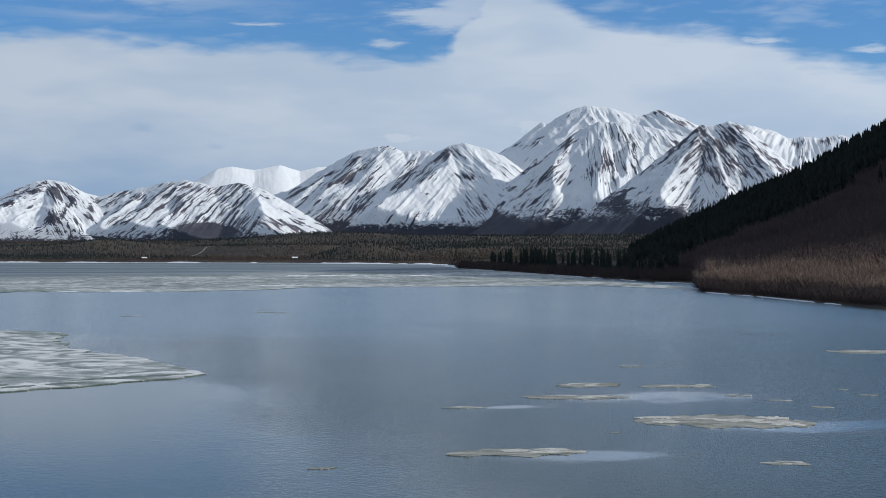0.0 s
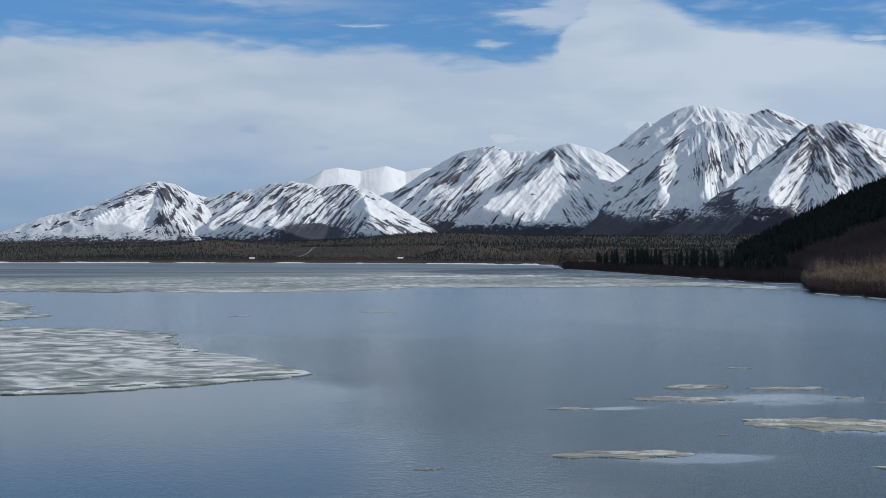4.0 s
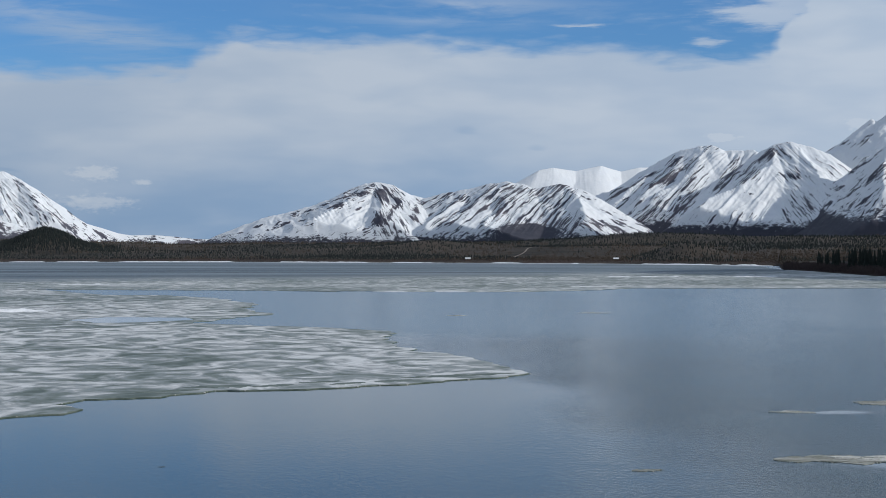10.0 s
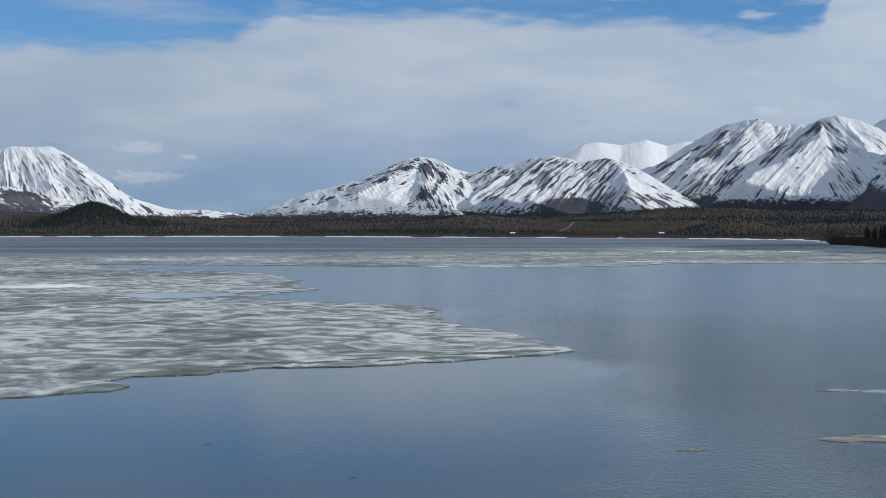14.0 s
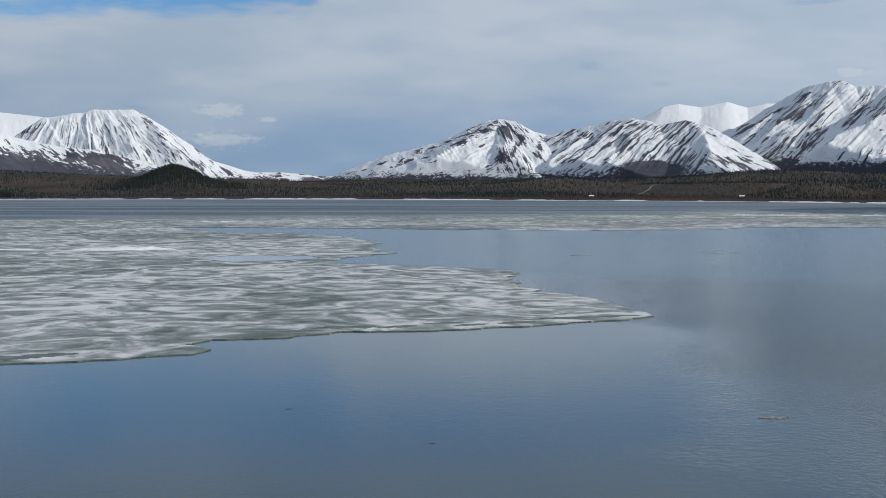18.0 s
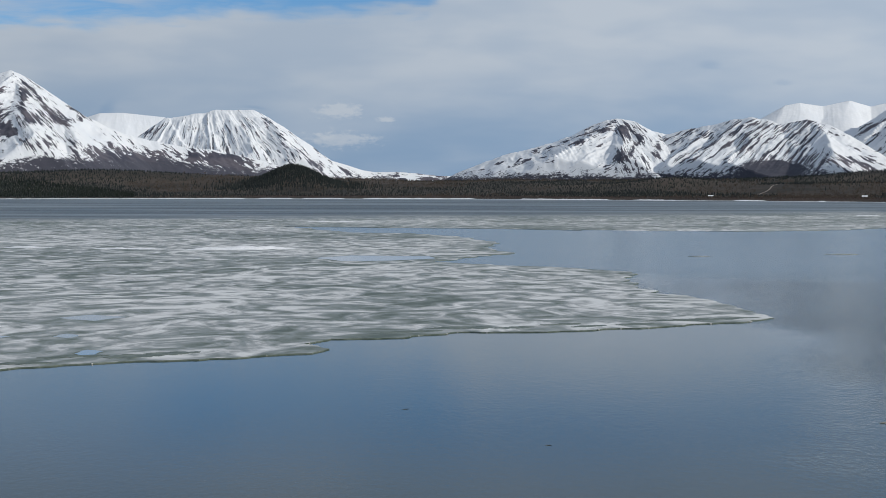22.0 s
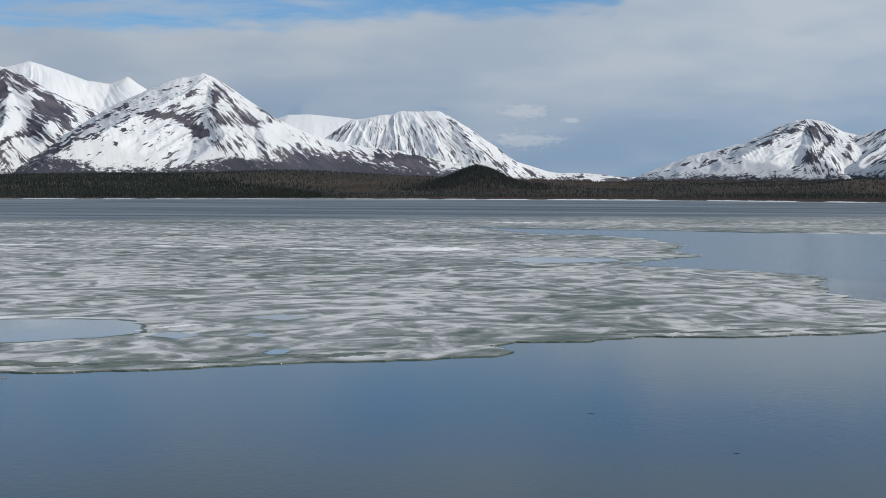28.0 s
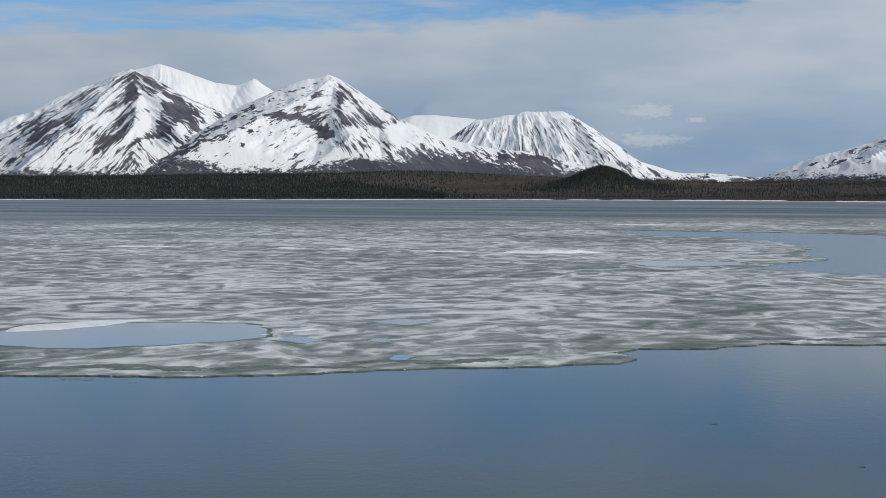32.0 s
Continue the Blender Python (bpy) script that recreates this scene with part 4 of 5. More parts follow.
def floes():
    long_, small = "grey-green ice floe with a white crust on open water", "small scrap of grey ice on open water"
    for cx, cy, ln, wd, turn, seed in ((33.2, 116.4, 11.5, 4.6, -4, 1), (56.4, 132.6, 16.5, 10.0, -22, 2), (51.3, 157.8, 9.5, 5.2, -10, 3), (56.8, 171.2, 8.0, 6.0, 20, 4), (65.8, 167.6, 8.5, 4.2, -16, 5), (114.8, 215.6, 14.0, 9.0, -4, 6), (49.6, 106.0, 3.4, 2.3, -14, 7)):
        floe(cx, cy, ln, wd, turn, seed, long_)
    for cx, cy, ln, wd, turn, seed in ((71.1, 196.9, 2.6, 1.6, 5, 11), (81.0, 159.4, 1.4, 1.2, 0, 12), (80.5, 152.7, 2.2, 1.6, -15, 13), (70.4, 142.5, 2.2, 1.8, -25, 14), (67.5, 155.4, 3.0, 1.6, -20, 15),
                                       (69.5, 149.8, 2.4, 1.3, -20, 16), (38.0, 150.2, 4.2, 1.6, -8, 17), (51.0, 382.6, 7.5, 4.0, -6, 18), (18.1, 368.8, 4.5, 2.5, 0, 19), (61.5, 134.9, 3.2, 0.9, -20, 20), (44.6, 127.1, 1.0, 0.8, 0, 21),
                                       (18.0, 111.3, 2.0, 1.2, 5, 22), (-70.0, 125.2, 3.2, 0.8, 8, 23), (-64.5, 124.6, 0.7, 0.5, 0, 24)):
        floe(cx, cy, ln, wd, turn, seed, small, ln > 2.5 and seed != 23)


def pools():
    label = "still meltwater pool lying on the grey ice"
    shapes = ([(-93.3, 149.0), (-101.1, 161.5), (-99.4, 168.2), (-97.3, 176.2), (-87.7, 179.3), (-79.1, 181.2), (-73.8, 175.6), (-69.7, 165.8), (-71.7, 159.7), (-75.7, 154.6), (-81.9, 148.3), (-87.4, 147.8)],
              [(-67.6, 162.3), (-67.0, 167.3), (-62.2, 164.7), (-62.8, 159.9)],
              [(-64.3, 348.7), (-58.7, 362.8), (-40.9, 360.4), (-38.5, 349.4), (-46.6, 338.8), (-56.7, 336.0)],
              [(-65.3, 188.3), (-62.7, 193.4), (-57.4, 190.3), (-59.8, 184.6)],
              [(-50.1, 148.6), (-50.1, 152.0), (-48.0, 150.9), (-47.5, 147.4), (-49.0, 146.9)],
              [(-57.8, 164.9), (-57.5, 168.4), (-55.7, 166.8), (-55.8, 163.5)])
    for i, nodes in enumerate(shapes):
        bm = slab(outline(nodes, 0.8 if i != 2 else 1.5, 1.2, 40 + i), 0.09, 0.106)
        mx, my = np.mean(nodes, axis=0)
        wider = [(mx + (x - mx) * 1.05, my + (y - my) * 1.07 - 0.4) for x, y in nodes]
        pool = part("melt_pool", bm, POOL, None)
        part("slush_rim", slab(outline(wider, 0.7 if i != 2 else 1.4, 1.5, 60 + i), 0.085, 0.1025), SOAKED, pool, "dark soaked slush round the pool")
        tagged(pool, label if i else "large open pool of still water between ice banks", "melt pool", "melt pools")


def ridge(nodes, wide, high, seed, label, whole=False):
    """A low wall of drifted snow along a crack in the ice."""
    p = outline(nodes, wide * 0.5, wide * 0.8, seed, False)
    d = np.gradient(p, axis=0)
    d /= np.linalg.norm(d, axis=1, keepdims=True) + 1e-9
    nrm = np.stack([-d[:, 1], d[:, 0]], 1)
    n = len(p)
    taper = (np.minimum(np.arange(n), np.arange(n)[::-1]) / min(16, n / 4)).clip(0.03, 1) ** 0.7
    w = wide * (0.25 + fbm(np.arange(n) / 9, np.zeros(n), seed, 4)) * taper
    h = high * (0.2 + 1.3 * fbm(np.arange(n) / 4, np.ones(n), seed + 2, 4)) * step(fbm(np.arange(n) / 14, np.ones(n) * 3, seed + 8, 3), 0.36 - whole, 0.56 - whole) * taper - 0.03
    rows = []
    for off, k in ((-1.0, 0.0), (-0.45, 0.7), (0.1, 1.0), (0.55, 0.6), (1.0, 0.0)):
        q = p + nrm * (w * off)[:, None]
        rows.append(np.column_stack([q, 0.08 + h * k * (0.7 + 0.6 * vnoise(np.arange(n) * 0.9, off * 5.0, seed + 4))]))
    ob = new("snow_ridge", mesh_of("snow_ridge", np.concatenate(rows), grid_faces(5, n), SNOW, True))
    return tagged(ob, label, "snow ridge", "snow ridges on the ice")


def ridges():
    for nodes, wide, high, seed in (([(-103.5, 391.5), (-92.0, 393.5), (-84.0, 397.5), (-76.5, 397.0)], 2.2, 0.95, 3),
                                    ([(-128.0, 394.0), (-112.0, 392.0), (-106.0, 393.0)], 1.2, 0.35, 4),
                                    ([(-172, 405), (-150, 399), (-138, 402)], 2.5, 0.75, 5),
                                    ([(-215, 398), (-190, 402)], 2.2, 0.4, 6),
                                    ([(-99.9, 161.9), (-98.3, 170.1), (-95.6, 176.5), (-93.0, 182.0), (-92.2, 186.5)], 4.4, 0.24, 7),
                                    ([(-96, 181), (-88, 182), (-79, 183)], 0.8, 0.15, 8),
                                    ([(-72, 166), (-68, 176), (-66, 178)], 0.9, 0.15, 9),
                                    ([(-140, 690), (-105, 700)], 2.0, 0.45, 10),
                                    ([(60, 640), (150, 655)], 1.6, 0.22, 11),
                                    ([(-2, 575), (20, 572), (38, 570)], 1.3, 0.25, 12),
                                    ([(90, 860), (180, 850), (240, 870)], 1.8, 0.45, 13)):
        ridge(nodes, wide, high, seed, "low ridge of white drifted snow on the ice", seed in (3, 7))


def shore_berm():
    """Snow and shoved ice left along the far shore."""
    a = np.arange(40, -13.6, -0.06)
    x, y = polar(a, shore(a))
    r = shore(a) + 14 * (fbm(x / 45, y / 45, 3) - 0.5) + 2
    keep = step(fbm(a / 0.9, a * 0, 12, 4), 0.36, 0.50) * np.interp(a, [-14, 6, 12, 20, 40], [1, 1, 0.75, 0.55, 0.5])
    h = 0.3 + 0.75 * keep * (0.5 + fbm(a / 0.2, a * 0, 15, 3))
    rows = [np.column_stack([*polar(a, r + off), h * k]) for off, k in ((-9, 0.05), (-5, 0.75), (0, 1.0), (4, 0.8), (9, 0.3))]
    ob = new("shore_snow", mesh_of("shore_snow", np.concatenate(rows), grid_faces(5, len(a)), SNOW, True))
    tagged(ob, "thin bank of white snow along the far shore", "snow bank", kind="structure")
    a = np.arange(-14.0, -30, -0.05)
    x, y = polar(a, shore(a))
    r = shore(a) + 14 * (fbm(x / 45, y / 45, 3) - 0.5) - 1.5
    h = -0.06 + 0.34 * step(fbm(a / 0.6, a * 0, 22, 4), 0.42, 0.56)
    rows = [np.column_stack([*polar(a, r + off), h * k]) for off, k in ((-1.0, 0.02), (-0.6, 0.8), (0, 1.0), (0.8, 0.8), (1.6, 0.2))]
    ob = new("shore_ice", mesh_of("shore_ice", np.concatenate(rows), grid_faces(5, len(a)), SNOW, True))
    tagged(ob, "narrow shelf of white ice along the wooded bank", "shore ice", kind="structure")


lane = [polar(q, d) for q, d in ((-18.4, 818), (-20.5, 722), (-22.0, 694), (-22.3, 602), (-21.0, 652), (-19.5, 724), (-18.6, 780))]
lane = part("open_lane", slab(outline(lane, 2.0, 5.0, 91), 0.09, 0.106), WATER, sheet, "dark open water lane along the wooded bank")
POOL = material("still_water", 0.06, 0.5)
POOL[2].inputs["Base Color"].default_value = (0.24, 0.275, 0.30, 1)
POOL[2].inputs["IOR"].default_value = 1.333
bump(POOL[1], POOL[2], POOL[1].noise(POOL[3], 0.8, 3.0), 0.02, 0.1)
POOL = POOL[0]
FLOE = floe_material()
SOAKED = tinted("soaked_ice", (0.060, 0.085, 0.066), (0.20, 0.225, 0.185), 0.5, 0.5, 0.3, 0.05)
CRUST = tinted("drained_crust", (0.34, 0.33, 0.29), (0.72, 0.69, 0.63), 1.1, 0.7, 0.5, 0.05)


def crumbs():
    """Bits of broken ice along the rim of the sheet."""
    rng = np.random.default_rng(3)
    near = near_pts[(near_pts[:, 0] > -100) & (near_pts[:, 1] < 205)]
    pick = near[rng.integers(0, len(near), 50)]
    bm = bmesh.new()
    bmesh.ops.create_icosphere(bm, subdivisions=1, radius=1.0)
    v = np.array([q.co for q in bm.verts])
    f = np.array([[q.index for q in face.verts] for face in bm.faces])
    bm.free()
    vs, fs = [], []
    for i, (x, y) in enumerate(pick):
        s = rng.uniform(0.04, 0.12) * np.array([rng.uniform(1.0, 2.6), 1.0, 0.6])
        vs.append(v * s * rng.uniform(0.75, 1.25, v.shape) + (x + rng.normal(0, 0.12), y + rng.normal(0, 0.25), 0.05))
        fs.append(f + i * len(v))
    ob = new("ice_crumbs", mesh_of("ice_crumbs", np.concatenate(vs), np.concatenate(fs), CRUST))
    tagged(ob, "crumbs of white ice along the sheet's broken rim", "ice crumbs", kind="stuff")


def soaked_rim():
    """Waterlogged patches just inside the sheet's rim."""
    rng = np.random.default_rng(17)
    near = near_pts[(near_pts[:, 0] > -98) & (near_pts[:, 0] < 16) & (near_pts[:, 1] < 200)]
    for i in range(34):
        k = int((i + rng.uniform(0.1, 0.9)) / 34 * len(near))
        x, y = near[min(k, len(near) - 1)]
        if -36 < x < -22:
            continue
        inset = rng.uniform(3.4, 6.5) + (1.5 if i % 3 == 0 else 0)
        bm = slab(blob(x - 0.12 * inset, y + inset, rng.uniform(3.5, 8.0), rng.uniform(1.4, 3.0), 30 + rng.uniform(-12, 12), 300 + i, 90, 1.0, 3.0), 0.09, 0.106 + 0.0012 * i)
        part("soaked_patch", bm, SOAKED, sheet, "waterlogged dark green ice")


def driftwood(x, y, length, turn, seed):
    """A waterlogged branch that breaks the surface."""
    rng = np.random.default_rng(seed)
    ob = tagged(new("drift_branch"), "dark waterlogged branch floating on the lake", "driftwood", "drifting branches")
    ob.location, ob.rotation_euler = (x, y, 0.0), (0, 0, radians(turn))
    bm = bmesh.new()
    bmesh.ops.create_cone(bm, cap_ends=True, segments=8, radius1=0.018, radius2=0.009, depth=length, matrix=pose(0, 0, 0.012, 0, 89, 0))
    for q in bm.verts:
        q.co += Vector((0, 0.12 * math.sin(q.co.x * 2.1 + seed), 0.05 * math.sin(q.co.x * 1.3)))
    part("stem", bm, BARK, ob)
    for k in range(2):
        bm = bmesh.new()
        bmesh.ops.create_cone(bm, cap_ends=True, segments=6, radius1=0.012, radius2=0.006, depth=length * 0.3, matrix=pose(rng.uniform(-0.3, 0.3) * length, 0.12 * length * (1 if k else -1), 0.015, 86 * (1 if k else -1), 0, rng.uniform(-40, 40)))
        part("twig", bm, BARK, ob)


sheet.data.materials.append(SOAKED)
for face in sheet.data.polygons:
    if abs(face.normal.z) < 0.5:
        face.material_index = 1
floes()
soaked_rim()
crumbs()
for args in ((-14.9, 114.6, 0.55, 6, 1), (-4.3, 99.5, 0.45, -14, 2)):
    driftwood(*args)
pools()
ridges()
shore_berm()


# ---------------------------------------------------------------- trees
def conifer(h, tiers, sides, wide, rng):
    """Needle crown: drooping ragged skirts round a leader."""
    v, f = [], []
    for t in range(tiers):
        z0, z1 = h * (0.06 + 0.86 * t / tiers), h * min(1.0, 0.06 + 0.86 * t / tiers + 1.9 / tiers)
        rad = wide * (1 - t / tiers) ** 0.85 * rng.uniform(0.8, 1.15) + 0.03 * h
        k = len(v)
        lean = rng.normal(0, 0.01 * h, 2)
        v.append((lean[0], lean[1], z1 if t < tiers - 1 else h))
        a0 = rng.uniform(0, 6)
        for i in range(sides):
            a, q = a0 + 2 * math.pi * i / sides, rad * rng.uniform(0.6, 1.2)
            v.append((q * math.cos(a), q * math.sin(a), z0 + rng.uniform(-0.03, 0.05) * h))
        f += [(k, k + 1 + i, k + 1 + (i + 1) % sides) for i in range(sides)]
    return np.array(v), np.array(f)


def twiggy(h, stems, twigs, spread, thick, rng):
    """Bare stems that fan upwards, each with thin side twigs."""
    v, f = [], []

    def blade(p, q, w):
        d = np.cross(q - p, rng.normal(0, 1, 3))
        d = d / (np.linalg.norm(d) + 1e-9) * w / 2
        k = len(v)
        v.extend([p - d, p + d, q])
        f.append((k, k + 1, k + 2))

    for _ in range(stems):
        a, s = rng.uniform(0, 6.28), rng.uniform(0.1, 1) * spread
        base = np.array([math.cos(a) * s * 0.3, math.sin(a) * s * 0.3, 0.0])
        tip = np.array([math.cos(a) * s, math.sin(a) * s, h * rng.uniform(0.62, 1.0)])
        blade(base, tip, thick)
        for _ in range(twigs):
            t = rng.uniform(0.25, 0.92)
            p = base + (tip - base) * t
            b, ln = rng.uniform(0, 6.28), h * rng.uniform(0.10, 0.26) * (1.15 - t * 0.5)
            blade(p, p + ln * np.array([math.cos(b) * 0.62, math.sin(b) * 0.62, 0.8]), thick * 0.7)
    return np.array(v), np.array(f)


def puff(h, n, wide, rng):
    """A leafless crown far off: many short twigs round a stem."""
    v = [(-0.03, 0, 0), (0.03, 0, 0), (0, 0, 0.4 * h)]
    for _ in range(n):
        a, s, z = rng.uniform(0, 6.28), wide * rng.uniform(0.1, 1.0) ** 0.6, rng.uniform(0.15, 0.95)
        s *= math.sin(math.pi * min(0.97, z * 0.85 + 0.12)) ** 0.6
        c = np.array([math.cos(a) * s, math.sin(a) * s, z * h])
        d = rng.normal(0, 0.10, (3, 3)) * (1.0, 1.0, 1.2)
        v += [tuple(c + q) for q in d]
    return np.array(v), np.arange(len(v)).reshape(-1, 3)


def scatter(name, forms, x, y, z, size, rng, mat, label, category):
    """Many plants joined into one mesh."""
    vs, fs, k = [], [], 0
    pick = rng.integers(0, len(forms), len(x))
    for i, (fv, ff) in enumerate(forms):
        m = np.flatnonzero(pick == i)
        if not len(m):
            continue
        a = rng.uniform(0, 6.28, len(m))
        c, s, q = np.cos(a)[:, None], np.sin(a)[:, None], size[m][:, None]
        px, py = q * (fv[:, 0] * c - fv[:, 1] * s), q * (fv[:, 0] * s + fv[:, 1] * c)
        w = np.stack([px + x[m][:, None], py + y[m][:, None], q * fv[:, 2] + z[m][:, None]], -1)
        vs.append(w.reshape(-1, 3))
        fs.append((ff[None] + (np.arange(len(m)) * len(fv))[:, None, None]).reshape(-1, 3) + k)
        k += w.shape[0] * w.shape[1]
    ob = new(name, mesh_of(name, np.concatenate(vs), np.concatenate(fs), mat))
    return tagged(ob, label, category, kind="stuff")


RNG = np.random.default_rng(7)
FAR_SPRUCE = [conifer(1.0, 3, 5, 0.24, RNG) for _ in range(5)]
MID_SPRUCE = [conifer(1.0, 5, 6, 0.17, RNG) for _ in range(6)]
FAR_BARE = [puff(1.0, 15, 0.42, RNG) for _ in range(8)]
SHRUB = [twiggy(1.0, 9, 4, 0.75, 0.05, RNG) for _ in range(8)]
THICKET = [twiggy(1.0, 13, 6, 0.95, 0.024, RNG) for _ in range(8)]


def field(n, a0, a1, depth, power=1.6, nearest=6.0):
    """Places on the land between two azimuths, thicker towards the water."""
    a = RNG.uniform(a0, a1, n)
    r = shore(a) + nearest + depth * RNG.uniform(0, 1, n) ** power
    x, y = polar(a, r)
    return a, r, x, y, ground(a, r)


def track():
    t = np.linspace(0, 1, 26)
    return np.stack(polar(-4.85 - 0.6 * t**1.3 + 0.05 * np.sin(9 * t), 1900 + 230 * t), 1)


def dirt_track():
    """A pale gravel track that winds up the valley slope."""
    p = track()
    rows = []
    for off in (-0.9, -0.3, 0.3, 0.9):
        x, y = p[:, 0] + off, p[:, 1]
        rows.append(np.column_stack([x, y, ground(np.degrees(np.arctan2(-x, y)), np.hypot(x, y)) + 0.9]))
    ob = new("dirt_track", mesh_of("dirt_track", np.concatenate(rows), grid_faces(4, len(p)), GRAVEL, True))
    tagged(ob, "pale gravel track winding up the valley slope", "track", kind="structure")


def far_forest():
    a, r, x, y, z = field(52000, -14.2, 34, 950, 1.05)
    a2 = RNG.uniform(-22.5, -13.8, 13000)
    r2 = np.maximum(shore(a2) + 60, 1230) + 1250 * RNG.uniform(0, 1, 13000) ** 0.9
    x2, y2 = polar(a2, r2)
    a, r, x, y, z = (np.concatenate(q) for q in ((a, a2), (r, r2), (x, x2), (y, y2), (z, ground(a2, r2))))
    dry = z > 0.4
    a, r, x, y, z = a[dry], r[dry], x[dry], y[dry], z[dry]
    inland = r - shore(a)
    dark = fbm(x / 150, y / 240, 31, 4) + 0.22 * (fbm(x / 40, y / 40, 33, 2) - 0.5) + np.interp(a, [-15, -9, 0, 12], [0.13, 0.15, 0.17, 0.05]) * step(inland, 420, 640) * (1 - step(inland, 950, 1200))
    dark = dark + np.interp(a, [-22, -15, -9, -3, 9, 14], [-0.08, -0.05, -0.03, -0.06, -0.03, 0.0]) * (1 - step(inland, 110, 260)) - 0.3 * (1 - step(inland, 10, 60)) * (a < 15)
    # Spruce share grows to the left, darkening the shore as a cloud's shadow would.
    deep = np.interp(a, [10, 18, 24], [40, 330, 900])
    dark = dark + np.interp(a, [10, 20, 24], [0.0, 0.30, 0.55]) * (1 - step(inland, deep, deep + 150))
    for ma, mr, wx, wy, more in ((11.1, 2300, 55, 120, 0.6), (-10.6, 1760, 70, 90, 0.26), (-4.0, 1860, 45, 60, 0.22), (-7.0, 1800, 80, 50, 0.15), (-13.2, 1900, 140, 70, -0.25), (-5.2, 1980, 70, 60, -0.2), (-1.9, 2250, 55, 80, 0.3), (7.5, 1990, 70, 60, 0.15)):
        mx, my = polar(ma, mr)
        dark = dark + more * np.exp(-(((x - mx) / wx) ** 2) - ((y - my) / wy) ** 2)
    dark = dark + (a < -6) * (0.16 * step(r, 2050, 2250) - 0.12 * (1 - step(r, 1750, 1950)))
    clear = np.min([np.hypot((x - px) / 9, (y - py) / 40) for px, py in track()], axis=0) > 1
    a, r, x, y, z, inland, dark = a[clear], r[clear], x[clear], y[clear], z[clear], inland[clear], dark[clear]
    open_ = fbm(x / 170, y / 200, 61, 4)
    gone = (open_ + RNG.normal(0, 0.05, len(x)) > 0.54) & (dark < 0.56) & (inland > 60) & (RNG.uniform(0, 1, len(x)) < 0.6)
    is_dark = dark + RNG.normal(0, 0.022, len(x)) > np.interp(a, [-15, 0, 4, 13, 20], [0.505, 0.515, 0.575, 0.575, 0.42])
    size = RNG.uniform(2.0, 3.9, len(x)) * np.interp(a, [12, 24], [1.0, 1.2]) * (1 + 0.3 * RNG.normal(0, 1, len(x)).clip(-1, 1.6))
    low = 0.3 + 0.7 * step(inland, 15, 90)
    scatter("spruce_forest", FAR_SPRUCE, x[is_dark], y[is_dark], z[is_dark] - 0.3, (size * np.interp(a, [-2, 4, 14, 22], [0.85, 0.66, 0.66, 1.0]))[is_dark], RNG, HAZY_SPRUCE, "dark spruce forest on the far lake shore", "forest")
    # Added dark trees that stand in for cloud shade on this shore.
    extra = 9000
    a3 = RNG.uniform(16.5, 34, extra)
    r3 = shore(a3) + 25 + np.interp(a3, [16.5, 24], [150, 800]) * RNG.uniform(0, 1, extra)
    x3, y3 = polar(a3, r3)
    scatter("cloud_shade_spruce", FAR_SPRUCE, x3, y3, ground(a3, r3) - 0.3, RNG.uniform(2.6, 4.8, extra), RNG, SPRUCE, "dense dark spruce forest on the low shore, thickened for cloud shade", "forest")
    is_dark &= ~gone
    m = ~is_dark & ~gone
    scatter("bare_woods", FAR_BARE, x[m], y[m], z[m] - 0.3, (size * low)[m] * 0.9, RNG, TWIGS, "leafless grey-brown woods on the far lake shore", "woods")


def shore_willows():
    a, r, x, y, z = field(12000, -14.0, 16, 75, 1.0, 3.0)
    ok = z > 0.2
    scatter("shore_willows", FAR_BARE, x[ok], y[ok], z[ok] - 0.1, RNG.uniform(0.7, 1.5, ok.sum()), RNG, RED_BRUSH, "low reddish-brown leafless willows along the far shore", "brush")


def mound_trees():
    n = 3600
    x0, y0 = polar(11.1, 2285)
    x, y = x0 + RNG.normal(0, 44, n), y0 + RNG.normal(0, 70, n)
    a, r = np.degrees(np.arctan2(-x, y)), np.hypot(x, y)
    scatter("spruce_knoll", MID_SPRUCE, x, y, ground(a, r) - 0.3, RNG.uniform(3.0, 6.0, n), RNG, HAZY_SPRUCE, "round knoll covered in dark spruce", "forest")


def hillside():
    n = 15000
    a = RNG.uniform(-34, -19.8, n)
    base = shore(a)
    s = RNG.uniform(0, 1, n) ** 0.75
    r = base + 55 + s * np.maximum(1190 - base - 55, 150)
    x, y = polar(a, r)
    z = ground(a, r)
    el = np.degrees(np.arctan2(z - EYE, r))
    top = np.interp(a, *SLOPE)
    rel = (el + 0.9) / np.maximum(top + 0.9, 0.4)
    dark = rel + 0.45 * (fbm(x / 70, y / 70, 44, 3) - 0.5) > np.interp(a, [-34, -28, -24, -20], [0.66, 0.66, 0.55, 0.3])
    size = RNG.uniform(6, 12, n)
    scatter("hillside_spruce", MID_SPRUCE, x[dark], y[dark], z[dark] - 0.4, size[dark], RNG, SPRUCE, "dark spruce forest on the shaded hillside", "forest")
    m = ~dark
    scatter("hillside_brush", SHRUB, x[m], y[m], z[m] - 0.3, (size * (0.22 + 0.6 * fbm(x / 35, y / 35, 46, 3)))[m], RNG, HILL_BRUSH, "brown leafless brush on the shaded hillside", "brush")


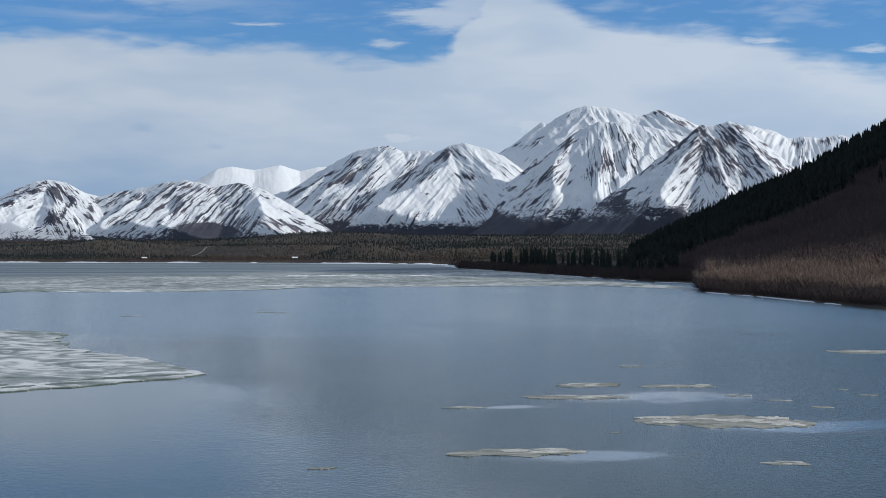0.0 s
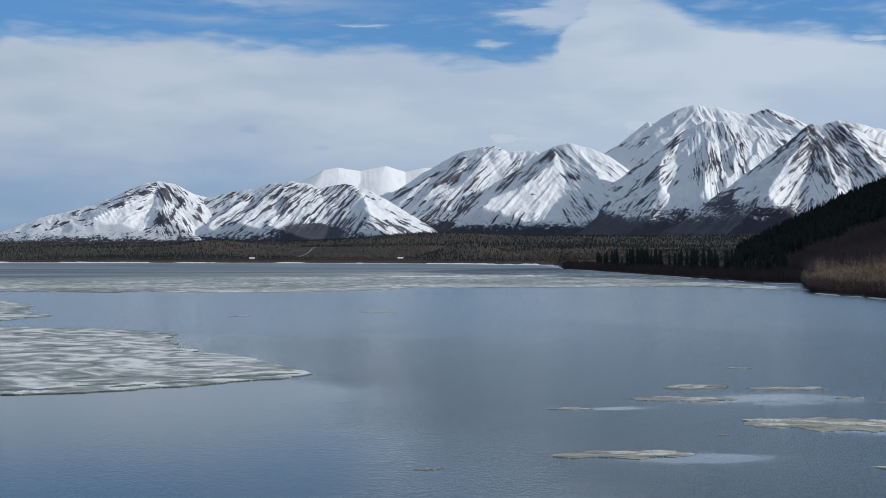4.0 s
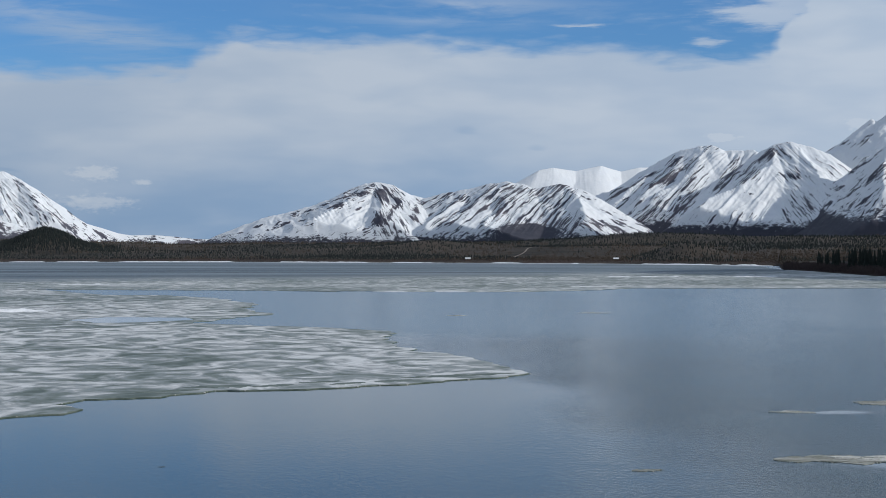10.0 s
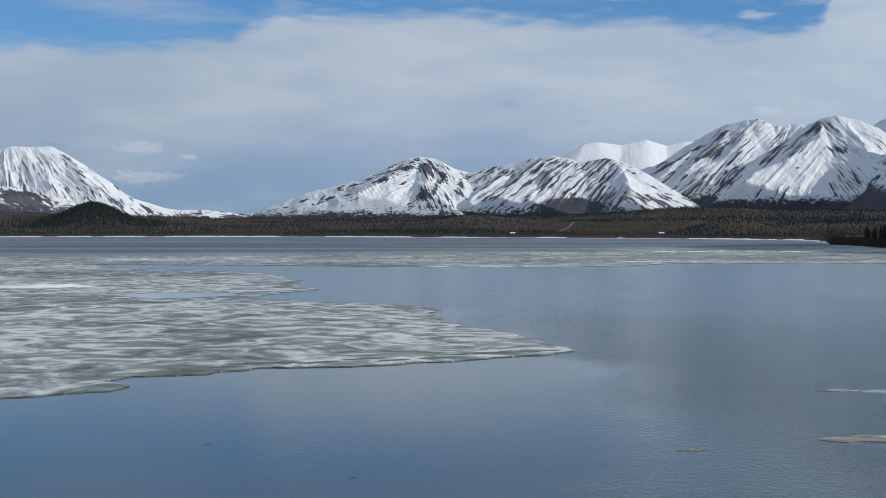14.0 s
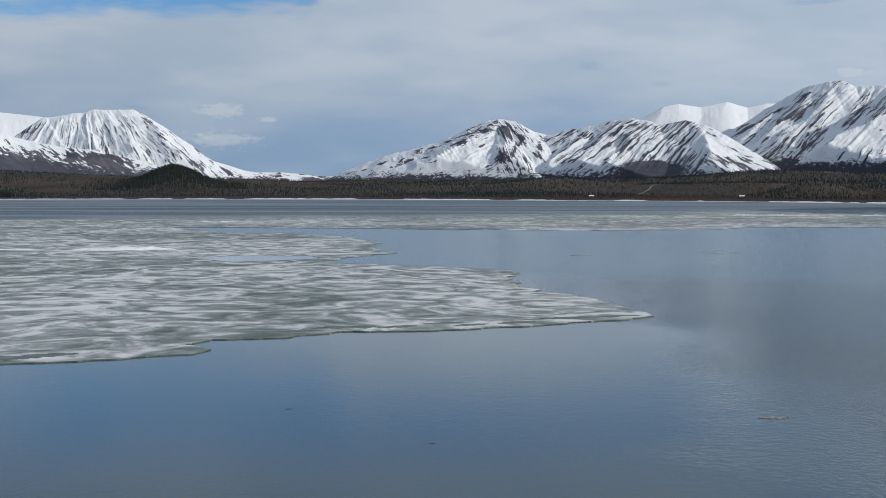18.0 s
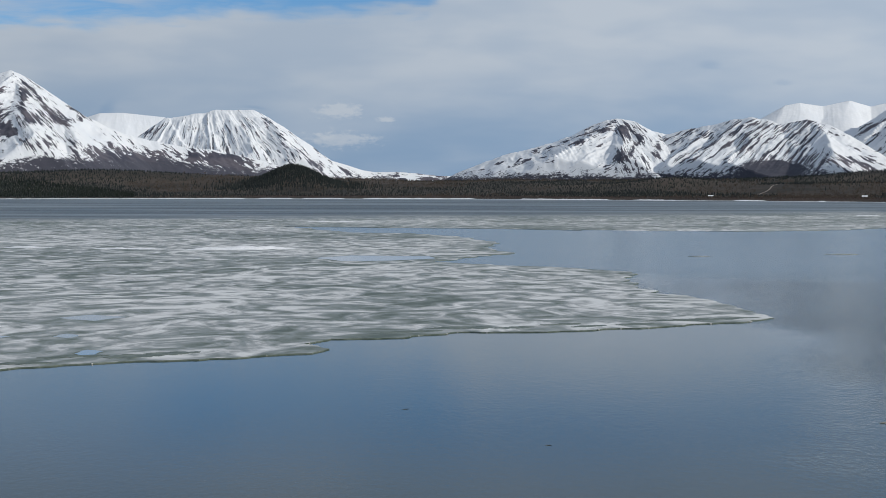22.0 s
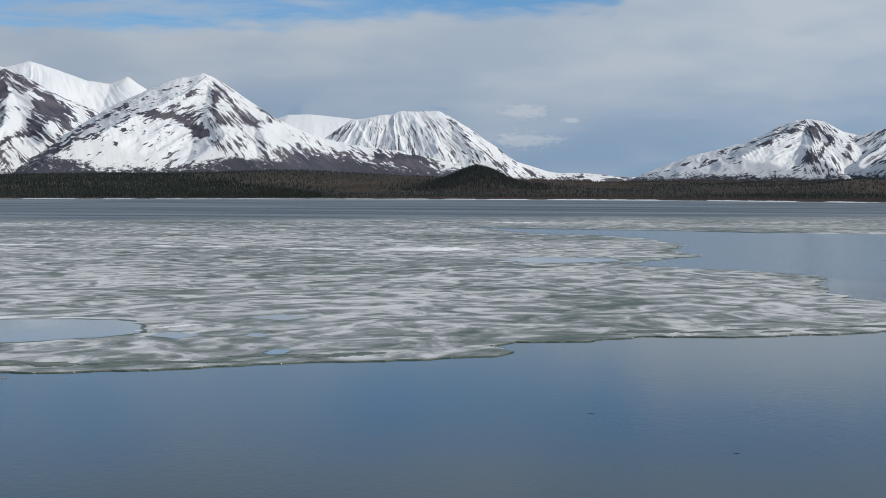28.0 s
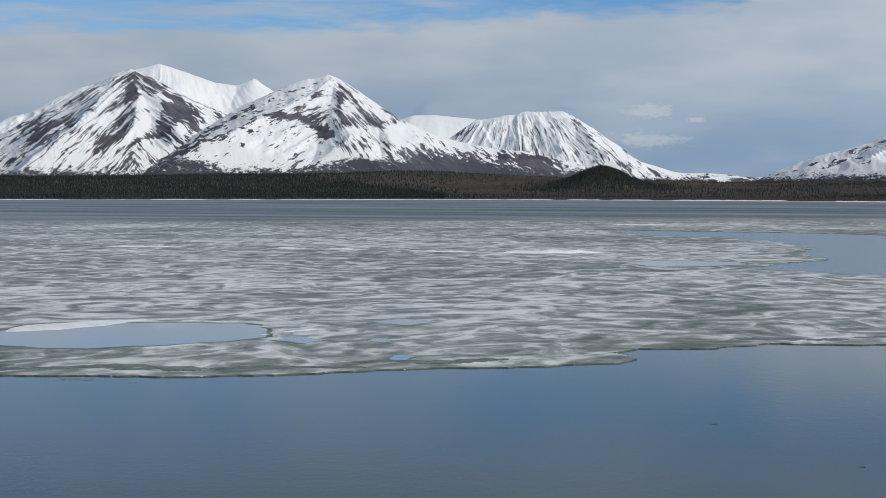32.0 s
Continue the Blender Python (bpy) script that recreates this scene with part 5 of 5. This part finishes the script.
def bank_brush():
    n = 5200
    a = RNG.uniform(-31, -21.7, n)
    deep = np.interp(a, [-31, -27, -24, -21.7], [130, 105, 80, 50])
    r = shore(a) + 4 + deep * RNG.uniform(0, 1, n) ** 1.15
    x, y = polar(a, r)
    z = ground(a, r)
    inland = r - shore(a)
    swell = 0.6 + 0.8 * fbm(x / 22, y / 22, 77, 3)
    front = (z > 0.3) & (inland + RNG.normal(0, 9, n) < 40 + 30 * (fbm(a / 0.6, a * 0, 77, 3) - 0.5))
    scatter("waterside_brush", THICKET, x[front], y[front], z[front] - 0.2, (RNG.uniform(1.8, 4.2, n) * swell)[front], RNG, RED_BRUSH, "dark low leafless brush at the water's edge", "brush")
    ok = (z > 0.3) & ~front
    scatter("bank_brush", THICKET, x[ok], y[ok], z[ok] - 0.2, (RNG.uniform(2.4, 6.4, n) * swell * np.interp(a, [-23.2, -21.7], [1.0, 0.45]))[ok], RNG, TAN_BRUSH, "dense brown leafless brush on the lake bank", "brush")
    a = RNG.uniform(-22.6, -13.95, 3200)
    r = shore(a) + 4 + 90 * RNG.uniform(0, 1, 3200) ** 1.3
    x, y = polar(a, r)
    z = ground(a, r)
    ok = z > 0.3
    scatter("point_brush", SHRUB, x[ok], y[ok], z[ok] - 0.2, RNG.uniform(2.0, 4.5, ok.sum()), RNG, RED_BRUSH, "dark leafless brush along the low wooded point", "brush")


def tree(kind, crown, trunk_h, trunk_r, mat, label, category, group):
    ob = tagged(new(kind), label, category, group)
    bm = bmesh.new()
    bmesh.ops.create_cone(bm, cap_ends=True, segments=6, radius1=trunk_r, radius2=trunk_r * 0.3, depth=trunk_h, matrix=pose(0, 0, trunk_h / 2 - 0.4))
    part("trunk", bm, BARK, ob)
    c = new("crown", mesh_of("crown", *crown, mat))
    c.parent = ob
    return ob


def lone_trees():
    """Single trees on the point and along the near bank."""
    protos = [tree("spruce_tree", conifer(12.0, 8, 9, 1.7, RNG), 11.0, 0.17, SPRUCE, "slender dark green spruce on the wooded point", "tree", "spruces on the point") for _ in range(4)]
    first = [True] * 4
    for i in range(120):
        a = RNG.choice([-15.4, -16.2, -16.9, -17.6, -18.2, -19.2, -19.9, -20.6, -21.3]) + RNG.normal(0, 0.28)
        a = float(np.clip(a, -22, -15.1))
        r = float(shore(a)) + RNG.uniform(35, 110)
        x, y = polar(a, r)
        m = pose(float(x), float(y), float(ground(a, r)), 0, 0, RNG.uniform(0, 360)) @ Matrix.Scale(RNG.uniform(0.55, 1.1), 4)
        k = i % 4
        if first[k]:
            protos[k].matrix_basis, first[k] = m, False
        else:
            ob = copy_thing(protos[k], m)
            ob.scale = m.to_scale()
    protos = [tree("bare_tree", twiggy(9.5, 10, 18, 3.6, 0.09, RNG), 5.0, 0.09, TAN_BRUSH, "leafless grey-brown cottonwood on the lake bank", "tree", "bare trees on the bank") for _ in range(6)]
    first = [True] * 6
    for i in range(280):
        a = RNG.uniform(-30.5, -22.45)
        r = float(shore(a)) + 30 + float(np.interp(a, [-30, -25, -22], [95, 75, 45])) * RNG.uniform(0, 1) ** 1.1
        x, y = polar(a, r)
        m = pose(float(x), float(y), float(ground(a, r)), 0, 0, RNG.uniform(0, 360)) @ Matrix.Scale(RNG.uniform(0.45, 1.0), 4)
        k = i % 6
        if first[k]:
            protos[k].matrix_basis, first[k] = m, False
        else:
            copy_thing(protos[k], m)


dirt_track()
far_forest()
shore_willows()
mound_trees()
hillside()
bank_brush()
lone_trees()


# ---------------------------------------------------------------- cabins on the far shore
def cabin(a, r, turn, label):
    x, y = polar(a, r)
    ob = tagged(new("cabin"), label, "cabin", "cabins on the far shore")
    ob.location, ob.rotation_euler = (float(x), float(y), float(ground(a, r))), (0, 0, radians(turn))
    L, Wd, H = 4.6, 3.4, 2.0
    bm = bmesh.new()
    bmesh.ops.create_cube(bm, size=1.0, matrix=Matrix.Translation((0, 0, H / 2 - 0.3)) @ Matrix.Diagonal((L, Wd, H + 0.6, 1)))
    part("wall", bm, LOGS, ob)
    bm = bmesh.new()
    v = [bm.verts.new(p) for p in ((-L / 2 - 0.5, -Wd / 2 - 0.5, H), (L / 2 + 0.5, -Wd / 2 - 0.5, H), (L / 2 + 0.5, 0, H + 1.2), (-L / 2 - 0.5, 0, H + 1.2), (-L / 2 - 0.5, Wd / 2 + 0.5, H), (L / 2 + 0.5, Wd / 2 + 0.5, H))]
    bm.faces.new((v[0], v[1], v[2], v[3]))
    bm.faces.new((v[3], v[2], v[5], v[4]))
    bm.faces.new((v[0], v[3], v[4]))
    bm.faces.new((v[1], v[5], v[2]))
    bm.faces.new((v[0], v[4], v[5], v[1]))
    bmesh.ops.recalc_face_normals(bm, faces=bm.faces)
    part("roof", bm, SNOW, ob, "snow-covered gable roof")
    for sx in (-1.2, 1.2):
        bm = bmesh.new()
        bmesh.ops.create_cube(bm, size=1.0, matrix=Matrix.Translation((sx, -Wd / 2 - 0.02, 1.1)) @ Matrix.Diagonal((0.7, 0.08, 0.7, 1)))
        part("window", bm, POOL, ob)


LOGS = tinted("log_wall", (0.10, 0.07, 0.05), (0.2, 0.15, 0.11), 1.5)
cabin(-8.3, 1640, -8, "small log cabin with a snow-covered roof")
cabin(-3.2, 1720, -3, "small dark cabin with a white roof among bare trees")
